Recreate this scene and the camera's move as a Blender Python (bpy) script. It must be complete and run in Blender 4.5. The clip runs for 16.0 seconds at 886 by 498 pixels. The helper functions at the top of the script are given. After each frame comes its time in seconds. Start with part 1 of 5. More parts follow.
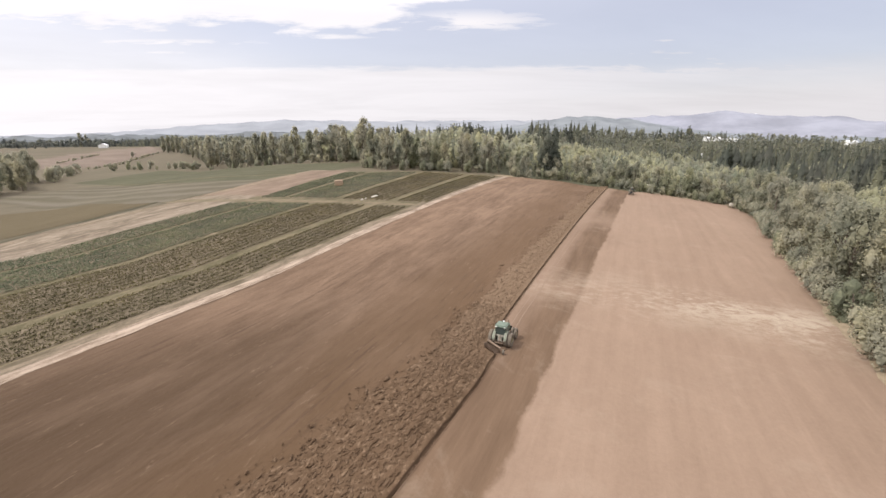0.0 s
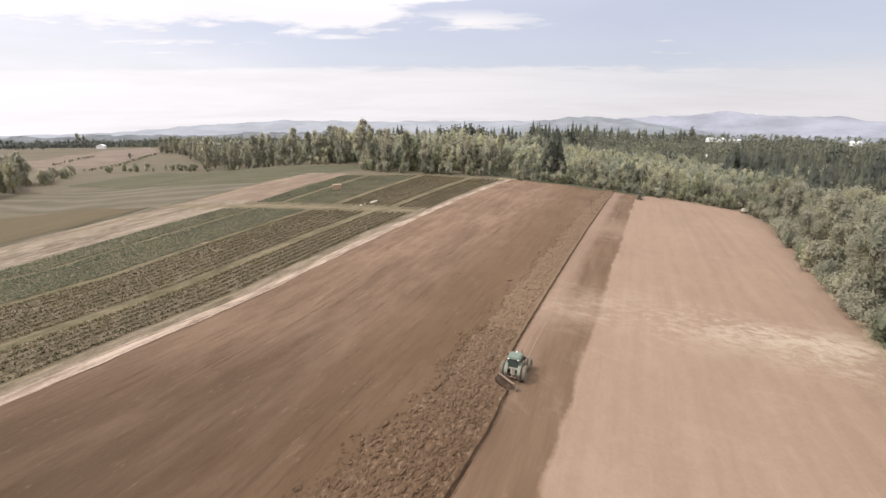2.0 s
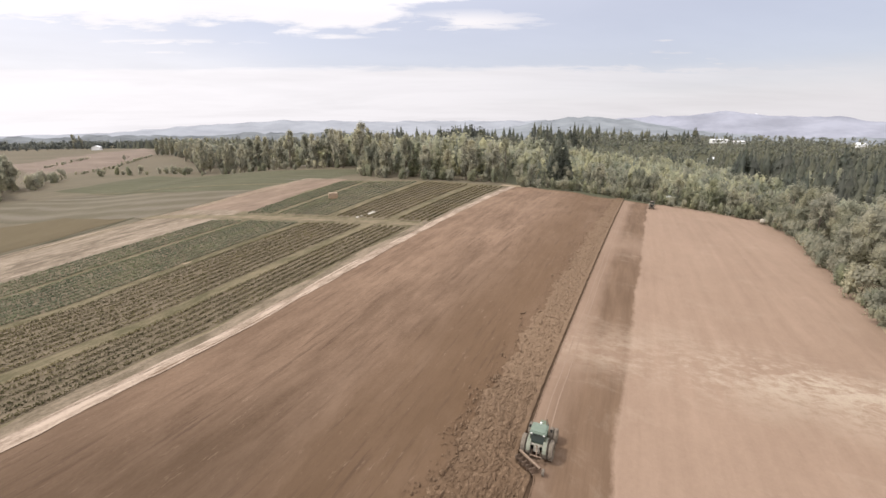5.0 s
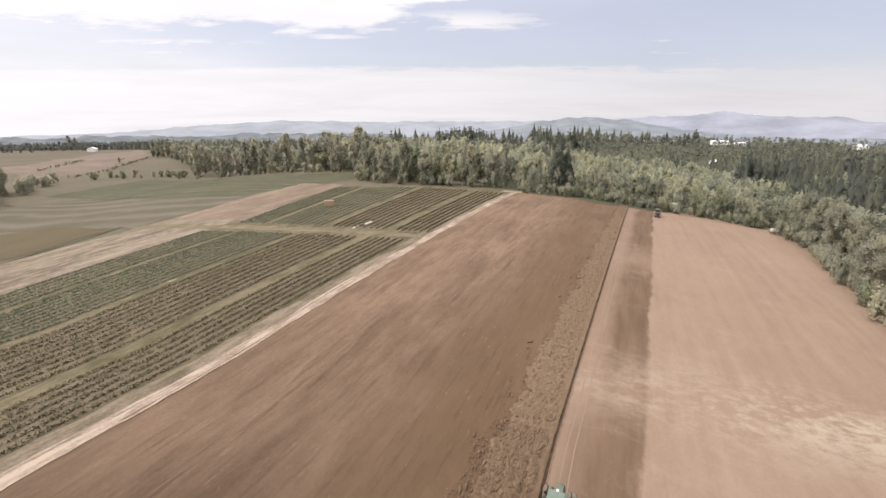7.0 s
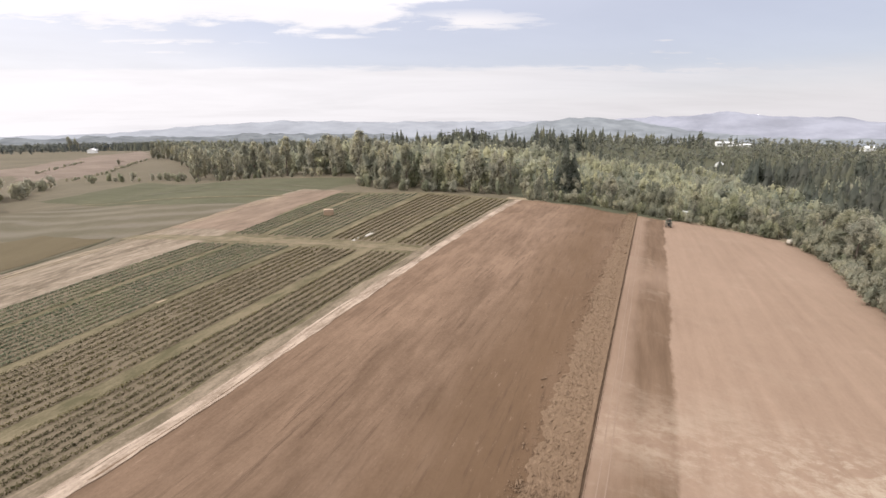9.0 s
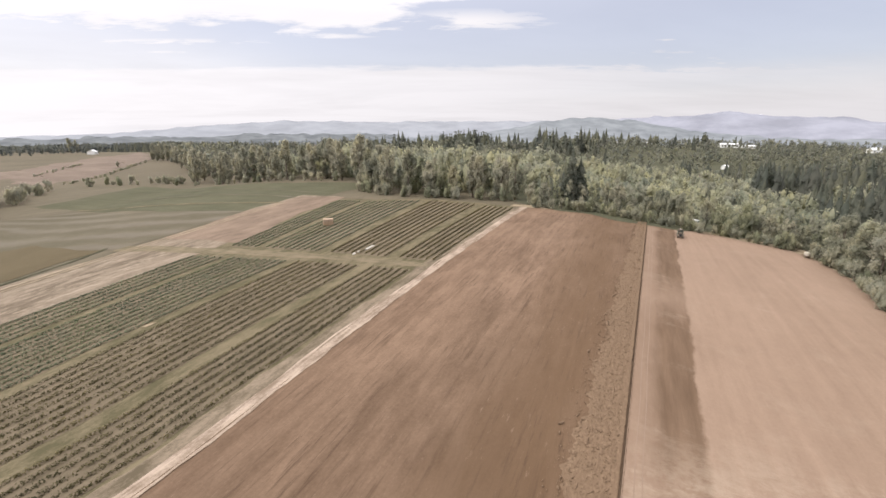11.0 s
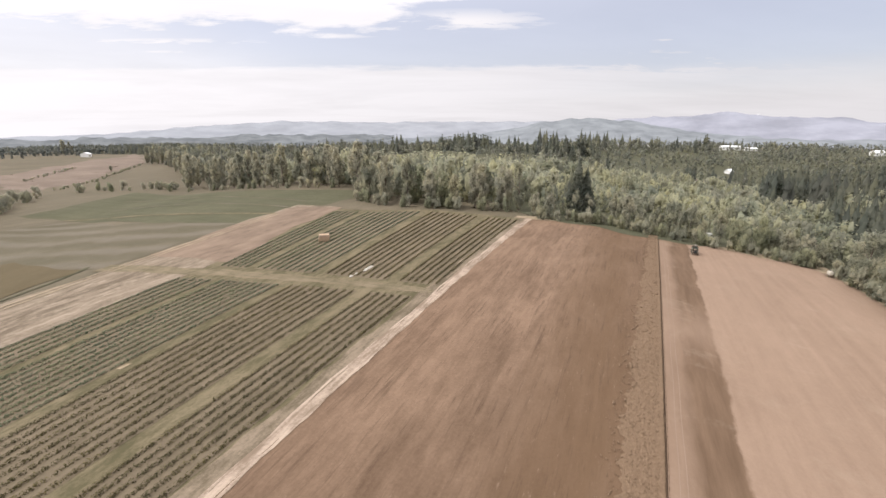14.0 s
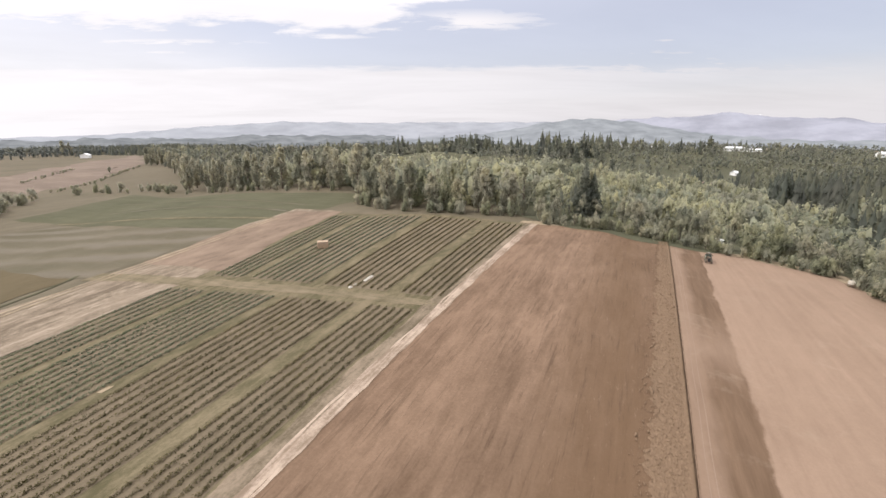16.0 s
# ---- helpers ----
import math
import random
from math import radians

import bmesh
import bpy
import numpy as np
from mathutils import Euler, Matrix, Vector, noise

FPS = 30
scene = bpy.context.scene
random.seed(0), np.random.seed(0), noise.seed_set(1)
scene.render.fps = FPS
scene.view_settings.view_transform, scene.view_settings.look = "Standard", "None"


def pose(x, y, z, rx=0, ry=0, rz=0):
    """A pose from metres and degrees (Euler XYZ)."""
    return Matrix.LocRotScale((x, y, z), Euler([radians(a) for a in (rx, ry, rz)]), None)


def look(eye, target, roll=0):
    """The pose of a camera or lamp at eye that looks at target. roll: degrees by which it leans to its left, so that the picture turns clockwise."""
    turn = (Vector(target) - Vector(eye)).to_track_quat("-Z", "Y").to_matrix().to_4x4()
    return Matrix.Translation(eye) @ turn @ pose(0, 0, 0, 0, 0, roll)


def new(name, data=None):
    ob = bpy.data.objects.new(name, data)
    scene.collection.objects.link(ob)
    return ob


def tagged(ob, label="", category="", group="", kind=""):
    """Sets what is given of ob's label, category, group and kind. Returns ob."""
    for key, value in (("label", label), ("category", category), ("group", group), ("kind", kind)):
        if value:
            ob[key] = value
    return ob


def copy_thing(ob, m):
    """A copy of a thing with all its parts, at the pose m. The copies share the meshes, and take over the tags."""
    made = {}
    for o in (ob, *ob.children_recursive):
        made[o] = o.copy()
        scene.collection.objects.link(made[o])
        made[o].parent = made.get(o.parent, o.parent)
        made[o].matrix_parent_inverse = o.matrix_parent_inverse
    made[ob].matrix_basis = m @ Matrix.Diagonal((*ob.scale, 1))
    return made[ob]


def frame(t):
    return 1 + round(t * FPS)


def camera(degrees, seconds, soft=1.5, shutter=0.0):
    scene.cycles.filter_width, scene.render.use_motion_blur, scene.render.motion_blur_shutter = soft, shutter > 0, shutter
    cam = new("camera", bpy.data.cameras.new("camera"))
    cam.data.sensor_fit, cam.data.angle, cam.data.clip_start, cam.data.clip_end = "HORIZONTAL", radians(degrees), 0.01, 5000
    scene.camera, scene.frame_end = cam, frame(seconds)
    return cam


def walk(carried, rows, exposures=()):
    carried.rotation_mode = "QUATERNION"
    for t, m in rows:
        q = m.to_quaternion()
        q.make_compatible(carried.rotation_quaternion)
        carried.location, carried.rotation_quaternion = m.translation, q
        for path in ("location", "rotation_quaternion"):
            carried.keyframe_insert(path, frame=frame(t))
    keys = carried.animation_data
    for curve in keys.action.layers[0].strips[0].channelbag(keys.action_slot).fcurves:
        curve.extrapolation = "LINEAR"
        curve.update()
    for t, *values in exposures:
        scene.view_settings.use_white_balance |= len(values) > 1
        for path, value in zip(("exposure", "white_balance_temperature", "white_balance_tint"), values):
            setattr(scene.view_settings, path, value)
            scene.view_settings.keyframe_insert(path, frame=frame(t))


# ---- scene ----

# ---------------------------------------------------------------- camera
cam = camera(90.0, 16.0, soft=1.5)
PATH = [
    (0.0, pose(0.00, 0.00, 25.00, 74.959, 0, 22.795)),
    (0.5, pose(-0.85, 1.46, 25.14, 75.012, 0, 22.789)),
    (1.0, pose(-1.56, 2.70, 25.31, 74.991, 0, 22.856)),
    (1.5, pose(-2.18, 4.16, 25.62, 74.971, 0, 22.803)),
    (2.0, pose(-3.09, 5.66, 25.86, 74.984, 0, 22.804)),
    (2.5, pose(-4.02, 7.03, 26.23, 74.948, 0, 22.862)),
    (3.0, pose(-4.81, 8.43, 26.60, 74.953, 0, 22.947)),
    (3.5, pose(-5.49, 9.86, 26.88, 74.933, 0, 22.905)),
    (4.0, pose(-6.28, 11.37, 27.20, 74.929, 0, 22.864)),
    (6.5, pose(-9.58, 18.48, 29.59, 74.980, 0, 22.562)),
    (7.0, pose(-10.27, 19.76, 30.09, 74.967, 0, 22.557)),
    (7.5, pose(-10.93, 21.12, 30.73, 74.977, 0, 22.557)),
    (8.0, pose(-11.85, 22.50, 31.29, 75.013, 0, 22.593)),
    (8.5, pose(-12.61, 23.89, 31.88, 74.935, 0, 22.698)),
    (9.0, pose(-13.26, 25.29, 32.47, 74.936, 0, 22.751)),
    (11.5, pose(-17.21, 31.86, 35.56, 74.890, 0, 22.922)),
    (12.0, pose(-18.03, 33.02, 36.23, 74.875, 0, 22.795)),
    (12.5, pose(-18.72, 34.30, 36.97, 74.868, 0, 22.617)),
    (13.0, pose(-19.61, 35.76, 37.50, 74.891, 0, 22.527)),
    (13.5, pose(-20.37, 37.10, 38.04, 74.887, 0, 22.609)),
    (14.0, pose(-21.12, 38.48, 38.40, 74.888, 0, 22.659)),
    (14.5, pose(-21.86, 39.74, 38.58, 74.911, 0, 22.615)),
    (15.0, pose(-22.61, 41.02, 38.78, 74.917, 0, 22.625)),
    (15.5, pose(-23.32, 42.33, 39.00, 74.909, 0, 22.738)),
    (16.0, pose(-24.03, 43.60, 39.17, 74.941, 0, 22.796)),
]
walk(cam, PATH, exposures=[(0.0, 0.12, 6500, 10), (16.0, 0.12, 6500, 10)])

# ---------------------------------------------------------------- world and sun
SUN_AZ, SUN_EL = math.atan2(-0.88, -0.45), radians(54)
sun_dir = Vector((math.sin(SUN_AZ) * math.cos(SUN_EL), math.cos(SUN_AZ) * math.cos(SUN_EL), math.sin(SUN_EL)))
sun_data = bpy.data.lights.new("sun", "SUN")
sun_data.energy, sun_data.angle, sun_data.color = 2.85, radians(0.7), (1.0, 0.95, 0.88)
sun = new("sun", sun_data)
sun.matrix_world = look((0, 0, 300), Vector((0, 0, 300)) - sun_dir)

world = bpy.data.worlds.new("sky")
scene.world = world
world.use_nodes = True
wt = world.node_tree
wt.nodes.clear()


def wmath(op, a, b=None, c=None):
    n = wt.nodes.new("ShaderNodeMath")
    n.operation = op
    for k, v in enumerate((a, b, c)):
        if v is None:
            continue
        if isinstance(v, (int, float)):
            n.inputs[k].default_value = v
        else:
            wt.links.new(v, n.inputs[k])
    return n.outputs[0]


def wramp(fac, stops):
    n = wt.nodes.new("ShaderNodeValToRGB")
    wt.links.new(fac, n.inputs[0])
    el = n.color_ramp.elements
    while len(el) < len(stops):
        el.new(0.5)
    for e, (p, c) in zip(el, stops):
        e.position, e.color = p, (*c, 1) if isinstance(c, tuple) else (c, c, c, 1)
    return n.outputs[0]


def wnoise(vec, scale, detail, rough, dist=0.0):
    n = wt.nodes.new("ShaderNodeTexNoise")
    n.inputs["Scale"].default_value, n.inputs["Detail"].default_value = scale, detail
    n.inputs["Roughness"].default_value, n.inputs["Distortion"].default_value = rough, dist
    wt.links.new(vec, n.inputs["Vector"])
    return n.outputs["Fac"]


sky = wt.nodes.new("ShaderNodeTexSky")
sky.sky_type, sky.sun_disc = "NISHITA", False
sky.sun_elevation, sky.sun_rotation = SUN_EL, SUN_AZ
sky.altitude, sky.air_density, sky.dust_density, sky.ozone_density = 100, 1.0, 1.5, 1.0
coord = wt.nodes.new("ShaderNodeTexCoord")
sep = wt.nodes.new("ShaderNodeSeparateXYZ")
wt.links.new(coord.outputs["Generated"], sep.inputs[0])
up = wmath("MAXIMUM", sep.outputs[2], 0.0)
den = wmath("ADD", up, 0.10)
ahead = wmath("ADD", wmath("MULTIPLY", sep.outputs[0], -0.3864), wmath("MULTIPLY", sep.outputs[1], 0.9223))
across = wmath("ADD", wmath("MULTIPLY", sep.outputs[0], 0.9223), wmath("MULTIPLY", sep.outputs[1], 0.3864))
# places on a flat layer of cloud: F ahead of the fields, U across
lift = wmath("MAXIMUM", up, 0.02)
U, F = wmath("DIVIDE", across, lift), wmath("DIVIDE", ahead, lift)
comb = wt.nodes.new("ShaderNodeCombineXYZ")
wt.links.new(wmath("MULTIPLY", wmath("DIVIDE", across, den), 0.5), comb.inputs[0])
wt.links.new(wmath("DIVIDE", ahead, den), comb.inputs[1])
n1 = wnoise(comb.outputs[0], 0.9, 9, 0.6, 0.6)
n2 = wnoise(comb.outputs[0], 2.6, 8, 0.6, 0.3)
n3 = wnoise(comb.outputs[0], 7.0, 7, 0.62, 0.4)
fine = wmath("ADD", wmath("MULTIPLY", n2, 0.6), wmath("MULTIPLY", n3, 0.4))


def wstep(v, a, b):
    n = wt.nodes.new("ShaderNodeMapRange")
    n.interpolation_type = "SMOOTHSTEP"
    wt.links.new(v, n.inputs[0])
    n.inputs[1].default_value, n.inputs[2].default_value = a, b
    return n.outputs[0]


def wspot(u, f, ru, rf):
    """A soft streak of cloud round a place on the layer."""
    a = wmath("DIVIDE", wmath("SUBTRACT", U, u), ru)
    b = wmath("DIVIDE", wmath("SUBTRACT", F, f), rf)
    return wmath("POWER", 2.718, wmath("MULTIPLY", wmath("ADD", wmath("MULTIPLY", a, a), wmath("MULTIPLY", b, b)), -1.0))


def wmost(*masks):
    out = masks[0]
    for k in masks[1:]:
        out = wmath("MAXIMUM", out, k)
    return out


# the sheet low over the land, with a firm near edge that frays to the right
edge = wmath("ADD", F, wmath("MULTIPLY", wmath("SUBTRACT", fine, 0.5), wmath("ADD", 2.6, wmath("MULTIPLY", wstep(U, 0.5, 5.0), 9.0))))
low = wmath("MULTIPLY", wstep(edge, 6.6, 8.6), wmath("SUBTRACT", 0.97, wmath("MULTIPLY", wstep(U, 0.0, 9.0), 0.30)))
haze = wramp(up, [(0.0, 1.0), (0.05, 0.94), (0.10, 0.62), (0.15, 0.20), (0.24, 0.10), (1.0, 0.25)])
# the bright bank overhead to the left
over = wmath("ADD", wmath("ADD", F, wmath("MULTIPLY", wmath("SUBTRACT", n1, 0.5), 3.0)), wmath("MULTIPLY", wmath("MAXIMUM", wmath("ADD", U, 0.9), 0.0), 0.8))
over = wmath("ADD", over, wmath("MULTIPLY", wmath("SUBTRACT", fine, 0.5), 3.4))
bank = wmath("SUBTRACT", 1.0, wstep(over, 4.5, 5.4))
streak = wmath("MULTIPLY", wmost(wspot(-1.35, 5.35, 0.75, 0.22), wspot(-3.4, 5.7, 1.7, 0.35), wspot(-4.4, 6.4, 2.0, 0.25), wspot(0.25, 4.7, 1.0, 0.6), wmath("MULTIPLY", wspot(0.18, 6.55, 0.12, 0.12), 0.8), wspot(2.55, 5.6, 0.16, 0.12), wmath("MULTIPLY", wspot(2.8, 6.4, 0.9, 0.25), 0.85)), wramp(fine, [(0.38, 0.10), (0.54, 1.0)]))
wisps = wmath("MULTIPLY", wramp(n2, [(0.50, 0.0), (0.72, 0.55)]), 0.75)
veil = wmath("ADD", 0.45, wmath("MULTIPLY", wstep(U, -1.5, -4.5), 0.26))
mask = wmath("MINIMUM", wmost(low, haze, bank, streak, wisps, veil), 1.0)
bg_sky = wt.nodes.new("ShaderNodeBackground")
tone = wt.nodes.new("ShaderNodeMix")
tone.data_type, tone.blend_type = "RGBA", "MULTIPLY"
tone.inputs[0].default_value = 1.0
tone.inputs[7].default_value = (1.12, 0.98, 1.02, 1)
wt.links.new(sky.outputs[0], tone.inputs[6])
wt.links.new(tone.outputs[2], bg_sky.inputs[0])
bg_sky.inputs[1].default_value = 0.13
bg_cloud = wt.nodes.new("ShaderNodeBackground")
bg_cloud.inputs[0].default_value = (0.99, 0.955, 0.985, 1)
# thin cloud overhead, out of view, brightened as fill light; duller towards the horizon
wt.links.new(wramp(up, [(0.0, 0.42), (0.22, 0.46), (0.5, 0.84), (1.0, 0.84)]), bg_cloud.inputs[1])
# a little duller away from the sun
away = wmath("ADD", wmath("MULTIPLY", sep.outputs[0], 0.92), wmath("MULTIPLY", sep.outputs[1], 0.386))
dim = wmath("SUBTRACT", 0.91, wmath("MULTIPLY", away, 0.17))
bands = wnoise(comb.outputs[0], 0.5, 6, 0.6, 0.3)
gain = wmath("MULTIPLY", bg_cloud.inputs[1].links[0].from_socket, wmath("MULTIPLY", dim, wmath("MULTIPLY", wramp(bands, [(0.36, 0.90), (0.56, 1.0)]), 2.2)))
wt.links.new(gain, bg_cloud.inputs[1])
mixw = wt.nodes.new("ShaderNodeMixShader")
wt.links.new(mask, mixw.inputs[0])
wt.links.new(bg_sky.outputs[0], mixw.inputs[1])
wt.links.new(bg_cloud.outputs[0], mixw.inputs[2])
wout = wt.nodes.new("ShaderNodeOutputWorld")
wt.links.new(mixw.outputs[0], wout.inputs[0])


# ---------------------------------------------------------------- materials
class Mat:
    """A small builder for node materials in world coordinates."""

    def __init__(self, name, rough=0.9, metal=0.0, spec=0.3):
        self.m = bpy.data.materials.new(name)
        self.m.use_nodes = True
        self.t = self.m.node_tree
        self.b = self.t.nodes["Principled BSDF"]
        self.b.inputs["Roughness"].default_value, self.b.inputs["Metallic"].default_value = rough, metal
        self.b.inputs["Specular IOR Level"].default_value = spec
        self.geo = self.t.nodes.new("ShaderNodeNewGeometry")
        self.pos = self.geo.outputs["Position"]
        self.island = self.geo.outputs["Random Per Island"]

    def obj(self):
        self.pos = self.t.nodes.new("ShaderNodeTexCoord").outputs["Object"]
        return self

    def rnd(self):
        return self.t.nodes.new("ShaderNodeObjectInfo").outputs["Random"]

    def math(self, op, a, b=None):
        n = self.t.nodes.new("ShaderNodeMath")
        n.operation = op
        for k, v in enumerate((a, b)):
            if v is None:
                continue
            if isinstance(v, (int, float)):
                n.inputs[k].default_value = v
            else:
                self.t.links.new(v, n.inputs[k])
        return n.outputs[0]

    def noise(self, scale, detail=6, rough=0.6, stretch=(1, 1, 1), turn=0.0, dist=0.0):
        mp = self.t.nodes.new("ShaderNodeMapping")
        mp.inputs["Scale"].default_value = stretch
        mp.inputs["Rotation"].default_value = (0, 0, radians(turn))
        self.t.links.new(self.pos, mp.inputs[0])
        n = self.t.nodes.new("ShaderNodeTexNoise")
        n.inputs["Scale"].default_value, n.inputs["Detail"].default_value = scale, detail
        n.inputs["Roughness"].default_value, n.inputs["Distortion"].default_value = rough, dist
        self.t.links.new(mp.outputs[0], n.inputs["Vector"])
        return n.outputs["Fac"]

    def ramp(self, fac, stops):
        n = self.t.nodes.new("ShaderNodeValToRGB")
        self.t.links.new(fac, n.inputs[0])
        el = n.color_ramp.elements
        while len(el) < len(stops):
            el.new(0.5)
        for e, (p, c) in zip(el, stops):
            e.position, e.color = p, (*c, 1) if isinstance(c, tuple) else (c, c, c, 1)
        return n.outputs[0]

    def mix(self, fac, a, b, kind="MIX"):
        n = self.t.nodes.new("ShaderNodeMix")
        n.data_type, n.blend_type = "RGBA", kind
        for sock, v in ((n.inputs[0], fac), (n.inputs[6], a), (n.inputs[7], b)):
            if isinstance(v, (int, float)):
                sock.default_value = v
            elif isinstance(v, tuple):
                sock.default_value = (*v, 1)
            else:
                self.t.links.new(v, sock)
        return n.outputs[2]

    def color(self, v):
        if isinstance(v, tuple):
            self.b.inputs["Base Color"].default_value = (*v, 1)
        else:
            self.t.links.new(v, self.b.inputs["Base Color"])
        return self

    def bump(self, fac, strength=0.5, distance=0.1):
        n = self.t.nodes.new("ShaderNodeBump")
        n.inputs["Strength"].default_value, n.inputs["Distance"].default_value = strength, distance
        self.t.links.new(fac, n.inputs["Height"])
        self.t.links.new(n.outputs[0], self.b.inputs["Normal"])
        return self


def soil(name, dark, light, streak=(0.9, 0.05), patch=0.035, contrast=1.0, turn=0.0, extra=None):
    """Worked earth: drawn-out streaks along the rows, broad patches, fine crumb."""
    m = Mat(name, 0.95, 0, 0.15)
    st = m.noise(1.0, 5, 0.6, (streak[0], streak[1], 1), turn)
    pa = m.noise(patch, 5, 0.62, (1.6, 0.7, 1), turn, 0.4)
    fi = m.noise(2.2, 4, 0.7)
    mid = m.noise(0.55, 5, 0.72, (1.0, 0.4, 1), turn, 0.3)
    v = m.math("ADD", m.math("MULTIPLY", st, 0.28), m.math("ADD", m.math("MULTIPLY", pa, 0.34), m.math("ADD", m.math("MULTIPLY", fi, 0.18), m.math("MULTIPLY", mid, 0.20))))
    w = 0.125 / contrast
    c = m.ramp(v, [(0.5 - w, dark), (0.5, tuple((a + b) / 2 for a, b in zip(dark, light))), (0.5 + w, light)])
    if extra:
        c = extra(m, c)
    return m.color(c).bump(m.math("ADD", m.math("MULTIPLY", fi, 0.6), m.math("ADD", st, mid)), 0.6, 0.16).m


def dull(name, rgb, var=0.15, scale=3.0, rough=0.6, metal=0.0):
    m = Mat(name, rough, metal).obj()
    n = m.noise(scale, 5, 0.65)
    lo, hi = tuple(c * (1 - var) for c in rgb), tuple(min(1, c * (1 + var)) for c in rgb)
    return m.color(m.ramp(n, [(0.3, lo), (0.7, hi)])).bump(n, 0.1, 0.02).m


def foliage(name, dark, light, tint, woods=False):
    """Leaf clumps: slight changes from clump to clump, each tree a tone of its own, a little light let through."""
    m = Mat(name, 0.7, 0, 0.15)
    c = m.ramp(m.island, [(0.0, tuple(a * (0.95 if woods else 0.80) for a in dark)), (0.45, tuple((a + b) / 2 for a, b in zip(dark, light))), (1.0, tuple(min(1, x * (1.0 if woods else 1.05)) for x in light))])
    c = m.mix(m.math("MULTIPLY", m.rnd(), 0.75), c, tint, "MULTIPLY")
    if woods:
        # one tone for each crown's breadth
        cell = m.t.nodes.new("ShaderNodeTexVoronoi")
        cell.voronoi_dimensions = "2D"
        cell.inputs["Scale"].default_value = 0.16
        m.t.links.new(m.pos, cell.inputs["Vector"])
        ch = m.t.nodes.new("ShaderNodeSeparateColor")
        m.t.links.new(cell.outputs["Color"], ch.inputs[0])
        c = m.mix(1.0, c, m.ramp(ch.outputs[0], [(0.0, (0.70, 0.73, 0.76)), (0.25, (0.92, 0.90, 0.90)), (0.5, (0.98, 1.02, 1.0)), (0.75, (1.10, 1.09, 1.02)), (1.0, (1.18, 1.16, 1.02))]), "MULTIPLY")
    v = m.noise(0.028 if woods else 0.11, 3, 0.55)
    c = m.mix(1.0, c, m.ramp(v, [(0.34, (0.76, 0.80, 0.83)), (0.5, (1.0, 1.0, 1.0)), (0.66, (1.20, 1.17, 1.06))]), "MULTIPLY")
    m.color(c)
    tr = m.t.nodes.new("ShaderNodeBsdfTranslucent")
    m.t.links.new(c, tr.inputs[0])
    mx = m.t.nodes.new("ShaderNodeMixShader")
    mx.inputs[0].default_value = 0.58
    m.t.links.new(m.b.outputs[0], mx.inputs[1])
    m.t.links.new(tr.outputs[0], mx.inputs[2])
    m.t.links.new(mx.outputs[0], m.t.nodes["Material Output"].inputs[0])
    return m.m


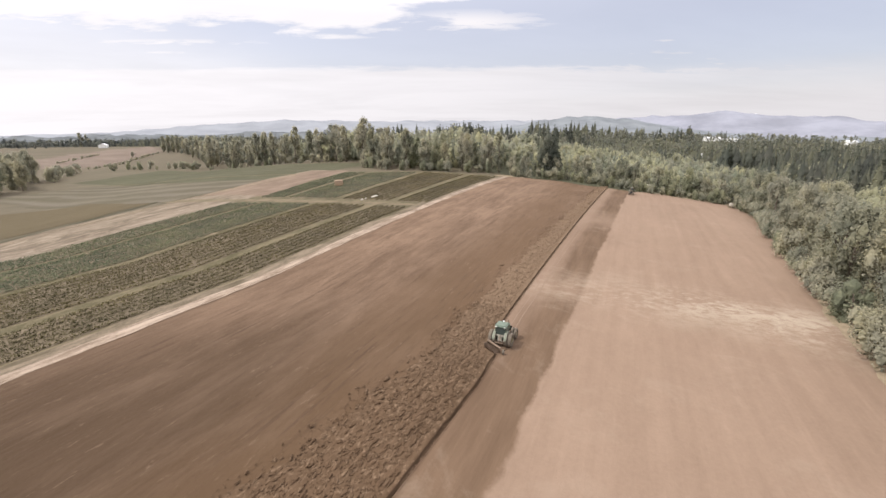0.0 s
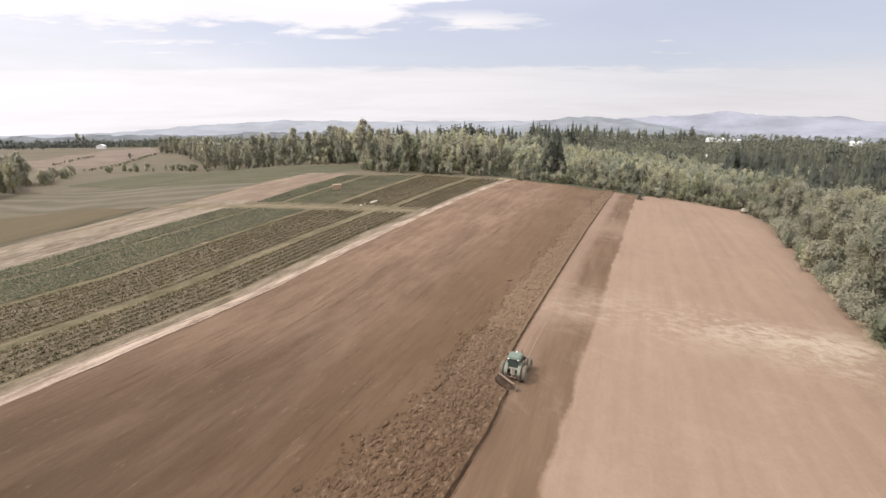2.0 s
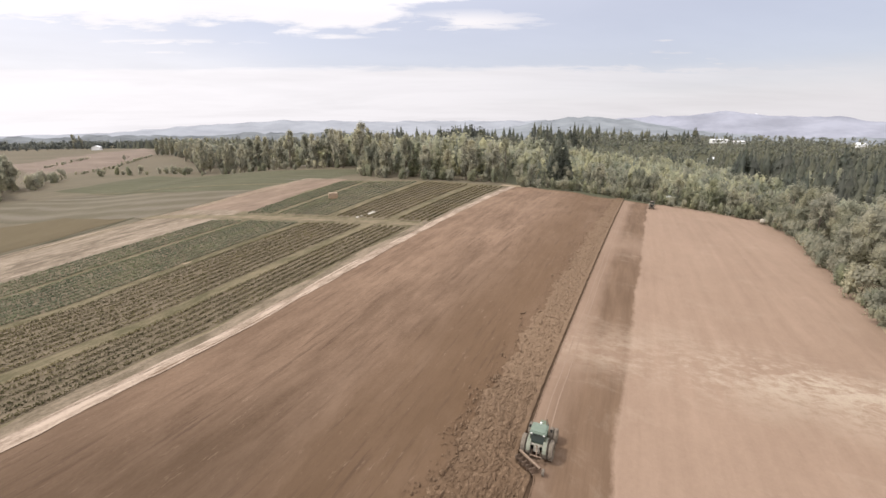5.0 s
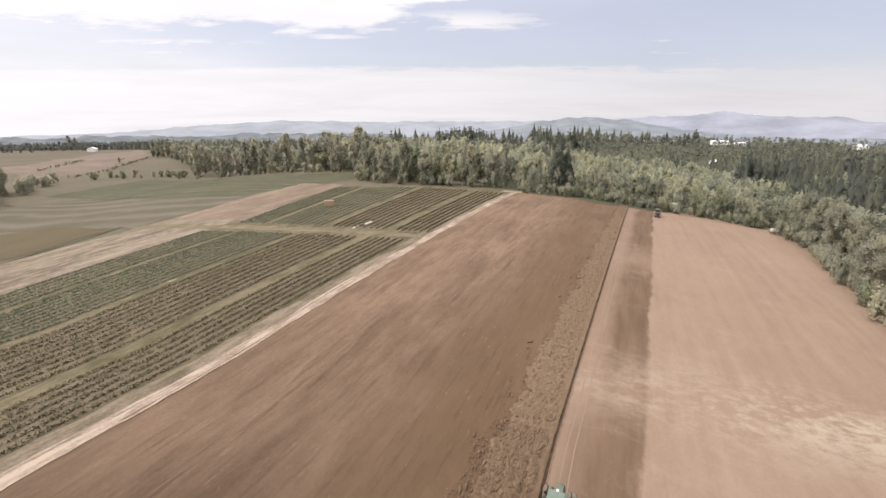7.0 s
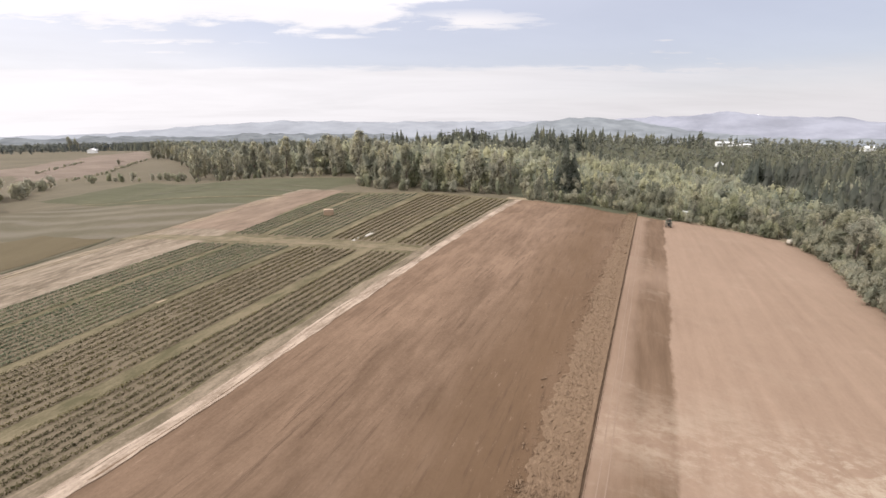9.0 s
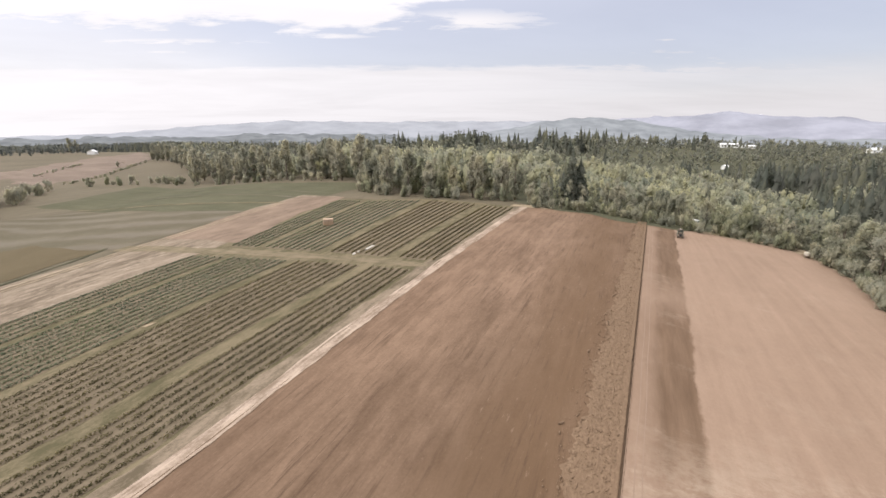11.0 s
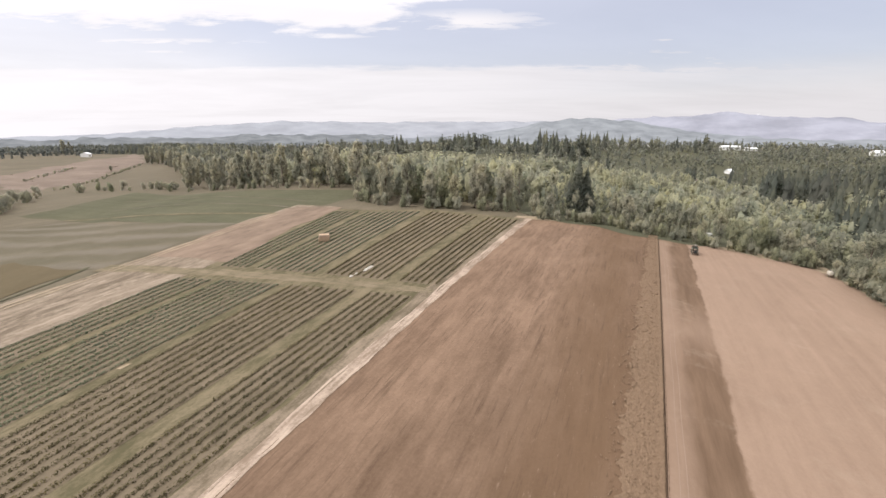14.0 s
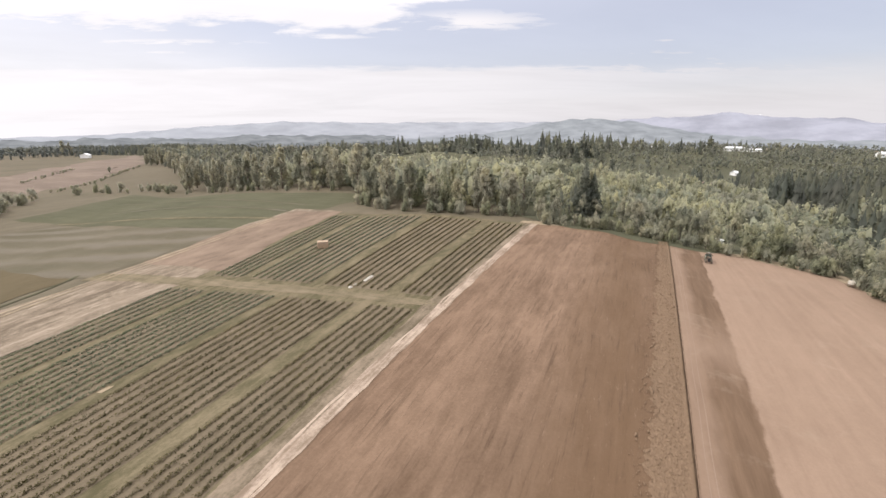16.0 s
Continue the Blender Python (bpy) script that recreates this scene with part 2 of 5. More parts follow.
def worked(m, c):
    """The pale field: a darker, damper strip along the furrow with an uneven edge, and a bleached band of straw across."""
    sp = m.t.nodes.new("ShaderNodeSeparateXYZ")
    m.t.links.new(m.pos, sp.inputs[0])
    d = m.math("SUBTRACT", m.math("ADD", sp.outputs[0], 8.42), m.math("MULTIPLY", sp.outputs[1], 0.041))
    wob1 = m.math("MULTIPLY", m.math("SUBTRACT", m.noise(0.16, 6, 0.68, (1.0, 0.6, 1)), 0.5), 3.0)
    wob2 = m.math("MULTIPLY", m.math("SUBTRACT", m.noise(0.10, 4, 0.6, (1.0, 0.4, 1), 20), 0.5), 6.0)
    de, dl = m.math("ADD", d, wob1), m.math("ADD", d, wob2)
    right = m.ramp(m.math("ADD", m.math("MULTIPLY", de, 0.1), 0.5), [(0.455, 1.0), (0.51, 0.0)])
    left = m.ramp(m.math("ADD", m.math("MULTIPLY", dl, 0.05), 0.5), [(0.13, 0.32), (0.27, 1.0)])
    left = m.math("MAXIMUM", left, m.ramp(m.math("MULTIPLY", sp.outputs[1], 0.01), [(0.42, 0.95), (0.60, 0.0)]))
    wav = m.noise(0.05, 3, 0.5)
    off = m.math("ADD", m.math("MULTIPLY", sp.outputs[1], 0.1), m.math("MULTIPLY", wav, 1.6))
    band = m.math("POWER", 2.718, m.math("MULTIPLY", m.math("POWER", m.math("ABSOLUTE", m.math("SUBTRACT", off, 8.2)), 2.0), -2.2))
    damp = m.math("MULTIPLY", m.math("MULTIPLY", right, left), m.math("SUBTRACT", 0.90, m.math("MULTIPLY", band, 0.62)))
    gap = m.math("POWER", 2.718, m.math("MULTIPLY", m.math("POWER", m.math("ABSOLUTE", m.math("SUBTRACT", off, 14.1)), 2.0), -1.0))
    damp = m.math("MULTIPLY", damp, m.math("SUBTRACT", 1.0, m.math("MULTIPLY", gap, 0.6)))
    c = m.mix(damp, c, m.ramp(m.noise(0.5, 5, 0.65, (1.3, 0.12, 1)), [(0.35, (0.084, 0.052, 0.031)), (0.65, (0.131, 0.085, 0.054))]))
    g = m.math("ADD", m.math("MULTIPLY", m.noise(0.75, 5, 0.75, (0.7, 1.0, 1), 0, 0.3), 0.6), m.math("MULTIPLY", m.noise(0.10, 4, 0.6, (0.7, 1.0, 1), 10), 0.4))
    c = m.mix(m.math("MULTIPLY", m.ramp(g, [(0.45, 0.0), (0.58, 0.9)]), m.math("MULTIPLY", band, m.ramp(m.math("MULTIPLY", m.math("ADD", sp.outputs[0], 16.0), 0.02), [(0.1, 0.35), (0.6, 0.9)]))), c, (0.350, 0.290, 0.222))
    n = m.noise(0.10, 6, 0.7, (1, 1.4, 1), 8, 0.6)
    f = m.noise(0.9, 4, 0.7, (1, 0.5, 1))
    return m.mix(m.ramp(m.math("ADD", m.math("MULTIPLY", n, 0.8), m.math("MULTIPLY", f, 0.2)), [(0.54, 0.0), (0.70, 0.28)]), c, (0.30, 0.238, 0.182))


M_GROUND = soil("dry_meadow", (0.080, 0.070, 0.046), (0.138, 0.114, 0.080), (0.15, 0.05), 0.012, 0.9)


def moist_and_vignette(m, c):
    """Moister, browner earth next to the ploughing and over the near part, where vignetting is painted in too."""
    sp = m.t.nodes.new("ShaderNodeSeparateXYZ")
    m.t.links.new(m.pos, sp.inputs[0])
    w = m.noise(0.03, 4, 0.6, (1, 0.5, 1))
    # near darkening: part moist soil, part lens falloff put into the colour
    a = m.math("ADD", m.math("MULTIPLY", sp.outputs[1], 0.0050), m.math("MULTIPLY", w, 0.50))
    a = m.math("ADD", a, m.math("MULTIPLY", m.math("ABSOLUTE", m.math("ADD", sp.outputs[0], 24.0)), 0.0034))
    c = m.mix(m.ramp(a, [(0.36, 1.0), (0.50, 0.80), (0.64, 0.24), (0.88, 0.0)]), c, (0.056, 0.035, 0.020))
    b = m.math("ADD", m.math("MULTIPLY", m.math("ABSOLUTE", m.math("ADD", sp.outputs[0], 22.0)), 0.045), m.math("MULTIPLY", m.noise(0.12, 4, 0.6, (1, 0.25, 1)), 0.6))
    c = m.mix(m.ramp(b, [(0.30, 0.80), (0.62, 0.50), (1.05, 0.0)]), c, (0.101, 0.062, 0.035))
    k = m.noise(0.13, 6, 0.7, (1.0, 0.30, 1), 4, 0.3)
    c = m.mix(m.ramp(k, [(0.50, 0.0), (0.75, 0.30)]), c, (0.188, 0.130, 0.091))
    # tine marks: thin broken dark and pale lines along the work
    far = m.noise(0.09, 3, 0.6, (1, 0.6, 1))
    l1 = m.ramp(m.noise(1.0, 4, 0.72, (1.5, 0.09, 1), 1.0), [(0.54, 0.0), (0.66, 1.0)])
    c = m.mix(m.math("MULTIPLY", l1, m.ramp(far, [(0.36, 0.12), (0.60, 0.62)])), c, (0.058, 0.036, 0.023))
    l2 = m.ramp(m.noise(1.0, 4, 0.78, (1.7, 0.35, 1), -1.0), [(0.61, 0.0), (0.73, 0.42)])
    return m.mix(l2, c, (0.228, 0.162, 0.116))


M_TILLED = soil("tilled_soil", (0.106, 0.068, 0.044), (0.202, 0.136, 0.093), (0.55, 0.06), 0.055, 1.25, extra=moist_and_vignette)
def crumbs(m, c):
    """Pale dry crumbs and darker streaks among the turned earth."""
    a = m.noise(2.6, 4, 0.75, (1.0, 0.55, 1), 12)
    c = m.mix(m.ramp(a, [(0.52, 0.0), (0.66, 0.75)]), c, (0.205, 0.143, 0.094))
    b = m.noise(1.7, 4, 0.7, (1.0, 0.30, 1), 4)
    c = m.mix(m.ramp(b, [(0.58, 0.0), (0.72, 0.5)]), c, (0.058, 0.037, 0.024))
    # the older ploughing, past the tractor, has dried out
    sp = m.t.nodes.new("ShaderNodeSeparateXYZ")
    m.t.links.new(m.pos, sp.inputs[0])
    return m.mix(m.ramp(m.math("MULTIPLY", sp.outputs[1], 0.01), [(0.36, 0.0), (0.62, 0.50), (0.80, 0.58)]), c, (0.190, 0.132, 0.087))


M_CLOD = soil("turned_soil", (0.060, 0.037, 0.021), (0.124, 0.079, 0.048), (1.6, 0.3), 0.05, 0.8, extra=crumbs)
M_FURROW = soil("fresh_furrow_soil", (0.060, 0.037, 0.023), (0.118, 0.075, 0.047), (1.6, 0.3), 0.05, 0.8)
M_HARROW = soil("harrowed_soil", (0.192, 0.133, 0.095), (0.256, 0.182, 0.133), (0.6, 0.02), 0.03, 1.0, extra=worked)
M_TRACK = soil("dusty_track", (0.182, 0.137, 0.101), (0.364, 0.291, 0.229), (1.6, 0.08), 0.22, 2.0)
M_WHEEL = soil("pressed_soil", (0.191, 0.136, 0.101), (0.243, 0.175, 0.131), (0.7, 0.03), 0.03, 0.8)
M_LANE = soil("grass_lane", (0.076, 0.067, 0.036), (0.158, 0.129, 0.082), (0.9, 0.25), 0.12, 1.9)
M_CROSS = soil("worn_grass_track", (0.096, 0.082, 0.048), (0.190, 0.152, 0.102), (0.10, 0.7), 0.09, 1.5)
M_VERGE = soil("dusty_weedy_verge", (0.092, 0.074, 0.048), (0.210, 0.166, 0.122), (0.9, 0.12), 0.15, 1.8)
M_CROPSOIL = soil("weedy_crop_soil", (0.090, 0.072, 0.047), (0.172, 0.138, 0.096), (0.9, 0.12), 0.07, 1.0)


def straw_lines(m, c):
    """Bleached lines of straw along the stubble, broken and uneven."""
    a = m.noise(1.0, 4, 0.7, (0.55, 0.035, 1), 3, 0.2)
    a = m.math("ADD", m.math("MULTIPLY", a, 0.55), m.math("MULTIPLY", m.noise(0.35, 6, 0.75, (1.0, 0.6, 1), 0, 0.5), 0.45))
    c = m.mix(m.ramp(a, [(0.51, 0.0), (0.62, 0.70)]), c, (0.315, 0.258, 0.198))
    b = m.noise(0.5, 5, 0.7, (1.0, 0.5, 1), 0, 0.4)
    return m.mix(m.ramp(b, [(0.54, 0.0), (0.68, 0.5)]), c, (0.085, 0.068, 0.042))


M_STUBBLE = soil("straw_stubble", (0.113, 0.088, 0.062), (0.215, 0.172, 0.129), (0.35, 0.04), 0.05, 2.2, extra=straw_lines)
M_REDSOIL = soil("bare_red_soil", (0.132, 0.096, 0.070), (0.210, 0.155, 0.115), (0.3, 0.12), 0.05, 1.6)
M_OLIVE = soil("olive_crop", (0.072, 0.056, 0.030), (0.104, 0.082, 0.047), (0.2, 0.05), 0.02, 0.8)


def swaths(m, c):
    """Broad faded bands left by the mower, bending gently."""
    sp = m.t.nodes.new("ShaderNodeSeparateXYZ")
    m.t.links.new(m.pos, sp.inputs[0])
    v = m.math("ADD", m.math("MULTIPLY", sp.outputs[0], -0.31), m.math("MULTIPLY", sp.outputs[1], 0.95))
    v = m.math("ADD", m.math("MULTIPLY", v, 0.40), m.math("MULTIPLY", m.noise(0.014, 3, 0.55), 17.0))
    a = m.math("MULTIPLY", m.math("ADD", m.math("SINE", v), 1.0), m.noise(0.03, 4, 0.6, (0.5, 1.2, 1), -18))
    c = m.mix(m.ramp(a, [(0.50, 0.0), (1.0, 0.55)]), c, (0.142, 0.123, 0.100))
    return m.mix(m.ramp(a, [(0.10, 0.40), (0.45, 0.0)]), c, (0.070, 0.064, 0.040))


M_BANDED = soil("cut_hay", (0.080, 0.070, 0.043), (0.128, 0.108, 0.077), (0.02, 0.20), 0.02, 1.0, -18, swaths)
M_GREEN = soil("green_crop", (0.056, 0.057, 0.031), (0.094, 0.089, 0.054), (0.008, 0.16), 0.02, 1.2, -14)
# stubble greyed in its base colour to take in haze
M_FARFIELD = soil("hazy_far_stubble", (0.118, 0.090, 0.070), (0.190, 0.148, 0.117), (0.015, 0.09), 0.012, 1.4, 35)
M_MARGIN = soil("dry_field_margin", (0.165, 0.132, 0.086), (0.33, 0.262, 0.182), (0.5, 0.5), 0.08, 1.2)
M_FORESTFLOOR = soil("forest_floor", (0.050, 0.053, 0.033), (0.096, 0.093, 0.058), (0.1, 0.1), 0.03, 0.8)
M_LEAF = foliage("broad_leaves", (0.323, 0.313, 0.235), (0.401, 0.385, 0.297), (0.800, 0.830, 0.790))
M_LEAFPALE = foliage("pale_leaves", (0.374, 0.356, 0.274), (0.464, 0.438, 0.339), (0.830, 0.840, 0.790))
M_LEAFDARK = foliage("dark_leaves", (0.280, 0.280, 0.190), (0.358, 0.353, 0.242), (0.700, 0.745, 0.690))
# haze over the plain is put into this grey-blue leaf colour
M_LEAFFAR = foliage("hazy_distant_leaves", (0.158, 0.164, 0.152), (0.197, 0.204, 0.191), (0.700, 0.730, 0.740), True)
M_NEEDLE = foliage("fir_needles", (0.137, 0.146, 0.116), (0.196, 0.202, 0.160), (0.730, 0.775, 0.740))
M_WOOD = foliage("wood_leaves", (0.324, 0.322, 0.240), (0.392, 0.387, 0.289), (1, 1, 1), True)
M_WOODPALE = foliage("pale_wood_leaves", (0.358, 0.357, 0.269), (0.428, 0.421, 0.322), (1, 1, 1), True)
# cooler and greyer than the near wood: aerial haze painted into both tones
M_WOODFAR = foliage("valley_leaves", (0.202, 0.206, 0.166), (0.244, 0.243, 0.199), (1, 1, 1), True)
M_WOODFARPALE = foliage("pale_hazy_valley_leaves", (0.229, 0.230, 0.185), (0.272, 0.271, 0.219), (1, 1, 1), True)
M_WOODFIR = foliage("fir_wood_needles", (0.134, 0.139, 0.114), (0.173, 0.178, 0.144), (1, 1, 1), True)
M_CROP = foliage("crop_leaves", (0.082, 0.074, 0.039), (0.176, 0.153, 0.085), (0.731, 0.731, 0.602))
M_CROPGREEN = foliage("green_crop_leaves", (0.116, 0.132, 0.086), (0.199, 0.216, 0.144), (0.731, 0.817, 0.714))
M_BARK = dull("bark", (0.16, 0.13, 0.105), 0.3, 4.0, 0.95)


# ---------------------------------------------------------------- helpers for meshes
def mesh_from(name, verts, faces, mats, smooth=False):
    me = bpy.data.meshes.new(name)
    me.from_pydata([tuple(v) for v in verts], [], [tuple(f) for f in faces])
    for m in mats if isinstance(mats, (list, tuple)) else [mats]:
        me.materials.append(m)
    if smooth:
        me.polygons.foreach_set("use_smooth", [True] * len(me.polygons))
    me.update()
    return me


def quads_mesh(name, pts, material):
    """pts: an array (n, 8, 3) of separate quads: four corners, and the way that the leaf mass faces at each."""
    n = len(pts)
    facing = pts[:, 4:].reshape(-1, 3)
    pts = pts[:, :4]
    me = bpy.data.meshes.new(name)
    me.vertices.add(4 * n)
    me.vertices.foreach_set("co", np.ascontiguousarray(pts, dtype=np.float32).ravel())
    me.loops.add(4 * n)
    me.loops.foreach_set("vertex_index", np.arange(4 * n, dtype=np.int32))
    me.polygons.add(n)
    me.polygons.foreach_set("loop_start", np.arange(0, 4 * n, 4, dtype=np.int32))
    me.materials.append(material)
    me.update(calc_edges=True)
    me.polygons.foreach_set("use_smooth", np.ones(n, bool))
    me.normals_split_custom_set_from_vertices(facing.tolist())
    return me


def part(name, bm, material, parent, label=""):
    me = bpy.data.meshes.new(name)
    bm.to_mesh(me)
    bm.free()
    me.materials.append(material)
    ob = new(name, me)
    ob.parent = parent
    return tagged(ob, label)


def child(name, me, parent, label=""):
    ob = new(name, me)
    ob.parent = parent
    return tagged(ob, label)


def box(bm, cx, cy, cz, sx, sy, sz, taper=(1, 1), bevel=0.0):
    r = bmesh.ops.create_cube(bm, size=1)
    vs = r["verts"]
    for v in vs:
        k = taper if v.co.z > 0 else (1, 1)
        v.co = Vector((cx + v.co.x * sx * k[0], cy + v.co.y * sy * k[1], cz + v.co.z * sz))
    if bevel:
        es = list({e for v in vs for e in v.link_edges})
        bmesh.ops.bevel(bm, geom=es, offset=bevel, segments=2, affect="EDGES")
    return bm


def cyl(bm, a, b, ra, rb=None, n=16):
    rb = ra if rb is None else rb
    a, b = Vector(a), Vector(b)
    q = (b - a).to_track_quat("Z", "Y").to_matrix().to_4x4()
    m = Matrix.Translation((a + b) / 2) @ q
    bmesh.ops.create_cone(bm, cap_ends=True, segments=n, radius1=ra, radius2=rb, depth=(b - a).length, matrix=m)
    return bm


# ---------------------------------------------------------------- lie of the land
def smooth(a, b, v):
    t = np.clip((v - a) / (b - a), 0, 1)
    return t * t * (3 - 2 * t)


def land(x, y):
    """Height of the ground: a low broad ridge under the fields, falling to a wooded valley."""
    x, y = np.asarray(x, float), np.asarray(y, float)
    u, v = (x + 60) / 100, np.clip((y - 120) / 100, -0.62, 1.25)
    q = 1.22 - 0.61 * u + 3.11 * v - 3.31 * u * u - 3.46 * u * v - 2.11 * v * v
    q = -8 + np.logaddexp(0, (q + 8) * 1.5) / 1.5
    q = np.minimum(q, 6)
    r = np.hypot(x + 40, y - 120)
    w = smooth(260, 620, r)
    left = smooth(0.1, 0.8, -(x + 40) / np.maximum(r, 1))
    far = -15 - 22 * smooth(700, 2600, r) + 3.0 * np.sin(x / 170 + 1) * np.sin(y / 210) + left * 6 * smooth(300, 600, r) * (1 - smooth(800, 1500, r))
    knoll = 24 * np.exp(-((x + 225) / 190) ** 2 - ((y - 520) / 130) ** 2) + 17 * np.exp(-((x + 40) / 160) ** 2 - ((y - 690) / 150) ** 2)
    rise = 20 * np.exp(-((x - 150) / 330) ** 2 - ((y - 930) / 260) ** 2)
    hump = 14 * np.exp(-((x + 205) / 75) ** 2 - ((y - 450) / 60) ** 2)
    return q * (1 - w) + w * (far + 4 + knoll + rise) + hump


def furrow_x(y):
    """The line of the open furrow; south of the tractor it has been cut one pass further east."""
    y = np.asarray(y, float)
    return -14.4 + np.maximum(0, y - 60) * 0.036 + 1.7 * (1 - smooth(47.2, 48.6, y)) - 0.07 * np.clip(40 - y, 0, 25)


def edge_x(y):
    return -59.6 + (np.asarray(y, float) - 60) * 0.016


def dark_x(y):
    return -7.4 + (np.asarray(y, float) - 25) * 0.041


def clod_x(y):
    y = np.asarray(y, float)
    w = 0.35 * np.sin(y * 0.31) + 0.30 * np.sin(y * 0.83 + 1) + 0.22 * np.sin(y * 2.1 + 2) + 0.15 * np.sin(y * 4.7)
    return np.interp(y, [-70, 15, 25, 34, 43, 52, 65, 85, 130, 200, 230], [-27, -25.5, -23.9, -22.0, -20.7, -20.4, -20.1, -19.0, -16.9, -13.2, -12.0]) + w


def right_x(y):
    y = np.asarray(y, float)
    return 29.5 + 10.5 * smooth(60, 185, y) - 5 * smooth(180, 215, y)


def back_y(x):
    """The far end of the fields."""
    x = np.asarray(x, float)
    return 219 + 7.0 * np.exp(-((x + 32) / 22) ** 2) - 13 * smooth(-10, 42, x) - 12 * smooth(-95, -135, x)


def wob(y, amp, f, ph=0.0):
    y = np.asarray(y, float)
    return amp * (np.sin(y * f + ph) + 0.6 * np.sin(y * f * 2.3 + ph * 2) + 0.4 * np.sin(y * f * 5.1 + 1.3 * ph))


def sheet(name, xl, xr, y0, y1, nx, ny, material, off, label, category="ground", relief=None):
    """A field between two lines xl(y) and xr(y); y0 and y1 may be functions of x (its two ends)."""
    s, t = np.linspace(0, 1, nx + 1), np.linspace(0, 1, ny + 1)
    start, end = (v if callable(v) else (lambda x, v=v: np.full_like(x, v)) for v in (y0, y1))
    first, last = (120.0 if callable(y0) else y0), (240.0 if callable(y1) else y1)
    S, Y = np.meshgrid(s, first + (last - first) * t)
    X = xl(Y) + (xr(Y) - xl(Y)) * S
    for _ in range(2 if callable(y0) or callable(y1) else 0):
        Y = start(X) + (end(X) - start(X)) * t[:, None]
        X = xl(Y) + (xr(Y) - xl(Y)) * S
    Z = land(X, Y) + off
    if relief is not None:
        Z = Z + relief(X, Y, S)
    v = np.stack([X, Y, Z], -1).reshape(-1, 3)
    f = []
    for j in range(ny):
        a = j * (nx + 1)
        f += [(a + i, a + i + 1, a + i + nx + 2, a + i + nx + 1) for i in range(nx)]
    return tagged(new(name, mesh_from(name, v.tolist(), f, material, True)), label, category, kind="structure")


def patch(name, A, B, C, D, n, material, off, label, edge=1.5, category="field"):
    """A field over four corners, in order round it, with a slightly uneven outline."""
    s = np.linspace(0, 1, n + 1)
    S, T = np.meshgrid(s, s)
    A, B, C, D = (np.array(p, float) for p in (A, B, C, D))
    P = (1 - S)[..., None] * (1 - T)[..., None] * A + S[..., None] * (1 - T)[..., None] * B + S[..., None] * T[..., None] * C + (1 - S)[..., None] * T[..., None] * D
    X, Y = P[..., 0] + wob(P[..., 1], edge, 0.06, A[0]), P[..., 1] + wob(P[..., 0], edge, 0.05, A[1])
    v = np.stack([X, Y, land(X, Y) + off], -1).reshape(-1, 3)
    f = [(j * (n + 1) + i, j * (n + 1) + i + 1, (j + 1) * (n + 1) + i + 1, (j + 1) * (n + 1) + i) for j in range(n) for i in range(n)]
    return tagged(new(name, mesh_from(name, v.tolist(), f, material, True)), label, category, kind="structure")


# ---------------------------------------------------------------- ground
near = np.arange(-420, 421, 6.0)
grow = [420.0]
while grow[-1] < 4700:
    grow.append(grow[-1] * 1.06 + 4)
axis = np.concatenate([-np.array(grow[1:][::-1]), near, np.array(grow[1:])])
GX, GY = np.meshgrid(axis - 40, axis + 120)
inside = smooth(-59, -52, GX) * (1 - smooth(20, 27, GX)) * (1 - smooth(192, 204, GY)) * smooth(-66, -58, GY)
gv = np.stack([GX, GY, land(GX, GY) - 0.9 * inside], -1).reshape(-1, 3)
gn = len(axis)
gf = [(j * gn + i, j * gn + i + 1, (j + 1) * gn + i + 1, (j + 1) * gn + i) for j in range(gn - 1) for i in range(gn - 1)]
tagged(new("ground", mesh_from("ground", gv.tolist(), gf, M_GROUND, True)), "dry grassland and meadow with tan and olive patches", "ground", kind="structure")


def clod_relief(X, Y, S):
    z = np.zeros_like(X)
    for i in range(X.shape[0]):
        for j in range(X.shape[1]):
            p = Vector((X[i, j] * 1.25, Y[i, j] * 0.95, 0))
            z[i, j] = 0.11 * noise.fractal(p * 4.4, 0.6, 2.1, 3) + 0.05 * noise.noise(p * 0.7)
    fresh = 1 - smooth(50, 75, Y)
    ridge = (0.02 + 0.05 * fresh) * np.sin((X - furrow_x(Y)) * 2 * np.pi / 1.05 + 1.2 * np.sin(Y * 0.21) + 0.9 * np.sin(Y * 0.9)) * (0.6 + 0.4 * np.sin(Y * 1.7 + X * 2.3))
    trench = -0.30 * np.clip((X - furrow_x(Y) + 0.34) / 0.2, 0, 1)
    return (z + ridge) * np.clip(S * 12, 0, 1) + 0.06 * np.clip(S * 6, 0, 1) + trench


def furrow_relief(X, Y, S):
    return np.interp(S, [0, 0.12, 0.22, 0.7, 0.82, 1.0], [0.22, 0.16, -0.30, -0.34, -0.08, 0.0]) + 0.04 * np.sin(Y * 5.1) * np.sin(Y * 1.7 + S * 3)


def till_relief(X, Y, S):
    return 0.03 * np.sin(X * 2 * np.pi / 0.9) + 0.02 * np.sin(X * 3.1 + 0.3 * np.sin(Y * 0.4))


sheet("tilled_field", lambda y: edge_x(y) - 0.5, lambda y: clod_x(y) + 0.35, -70, back_y, 120, 320, M_TILLED, 0.10, "brown tilled field with streaks along the working direction", "field", till_relief)
sheet("ploughed_strip", clod_x, furrow_x, -70, lambda x: back_y(x) - 1.0, 42, 1000, M_CLOD, 0.14, "freshly ploughed strip of rough dark clods with an open furrow", "field", clod_relief)
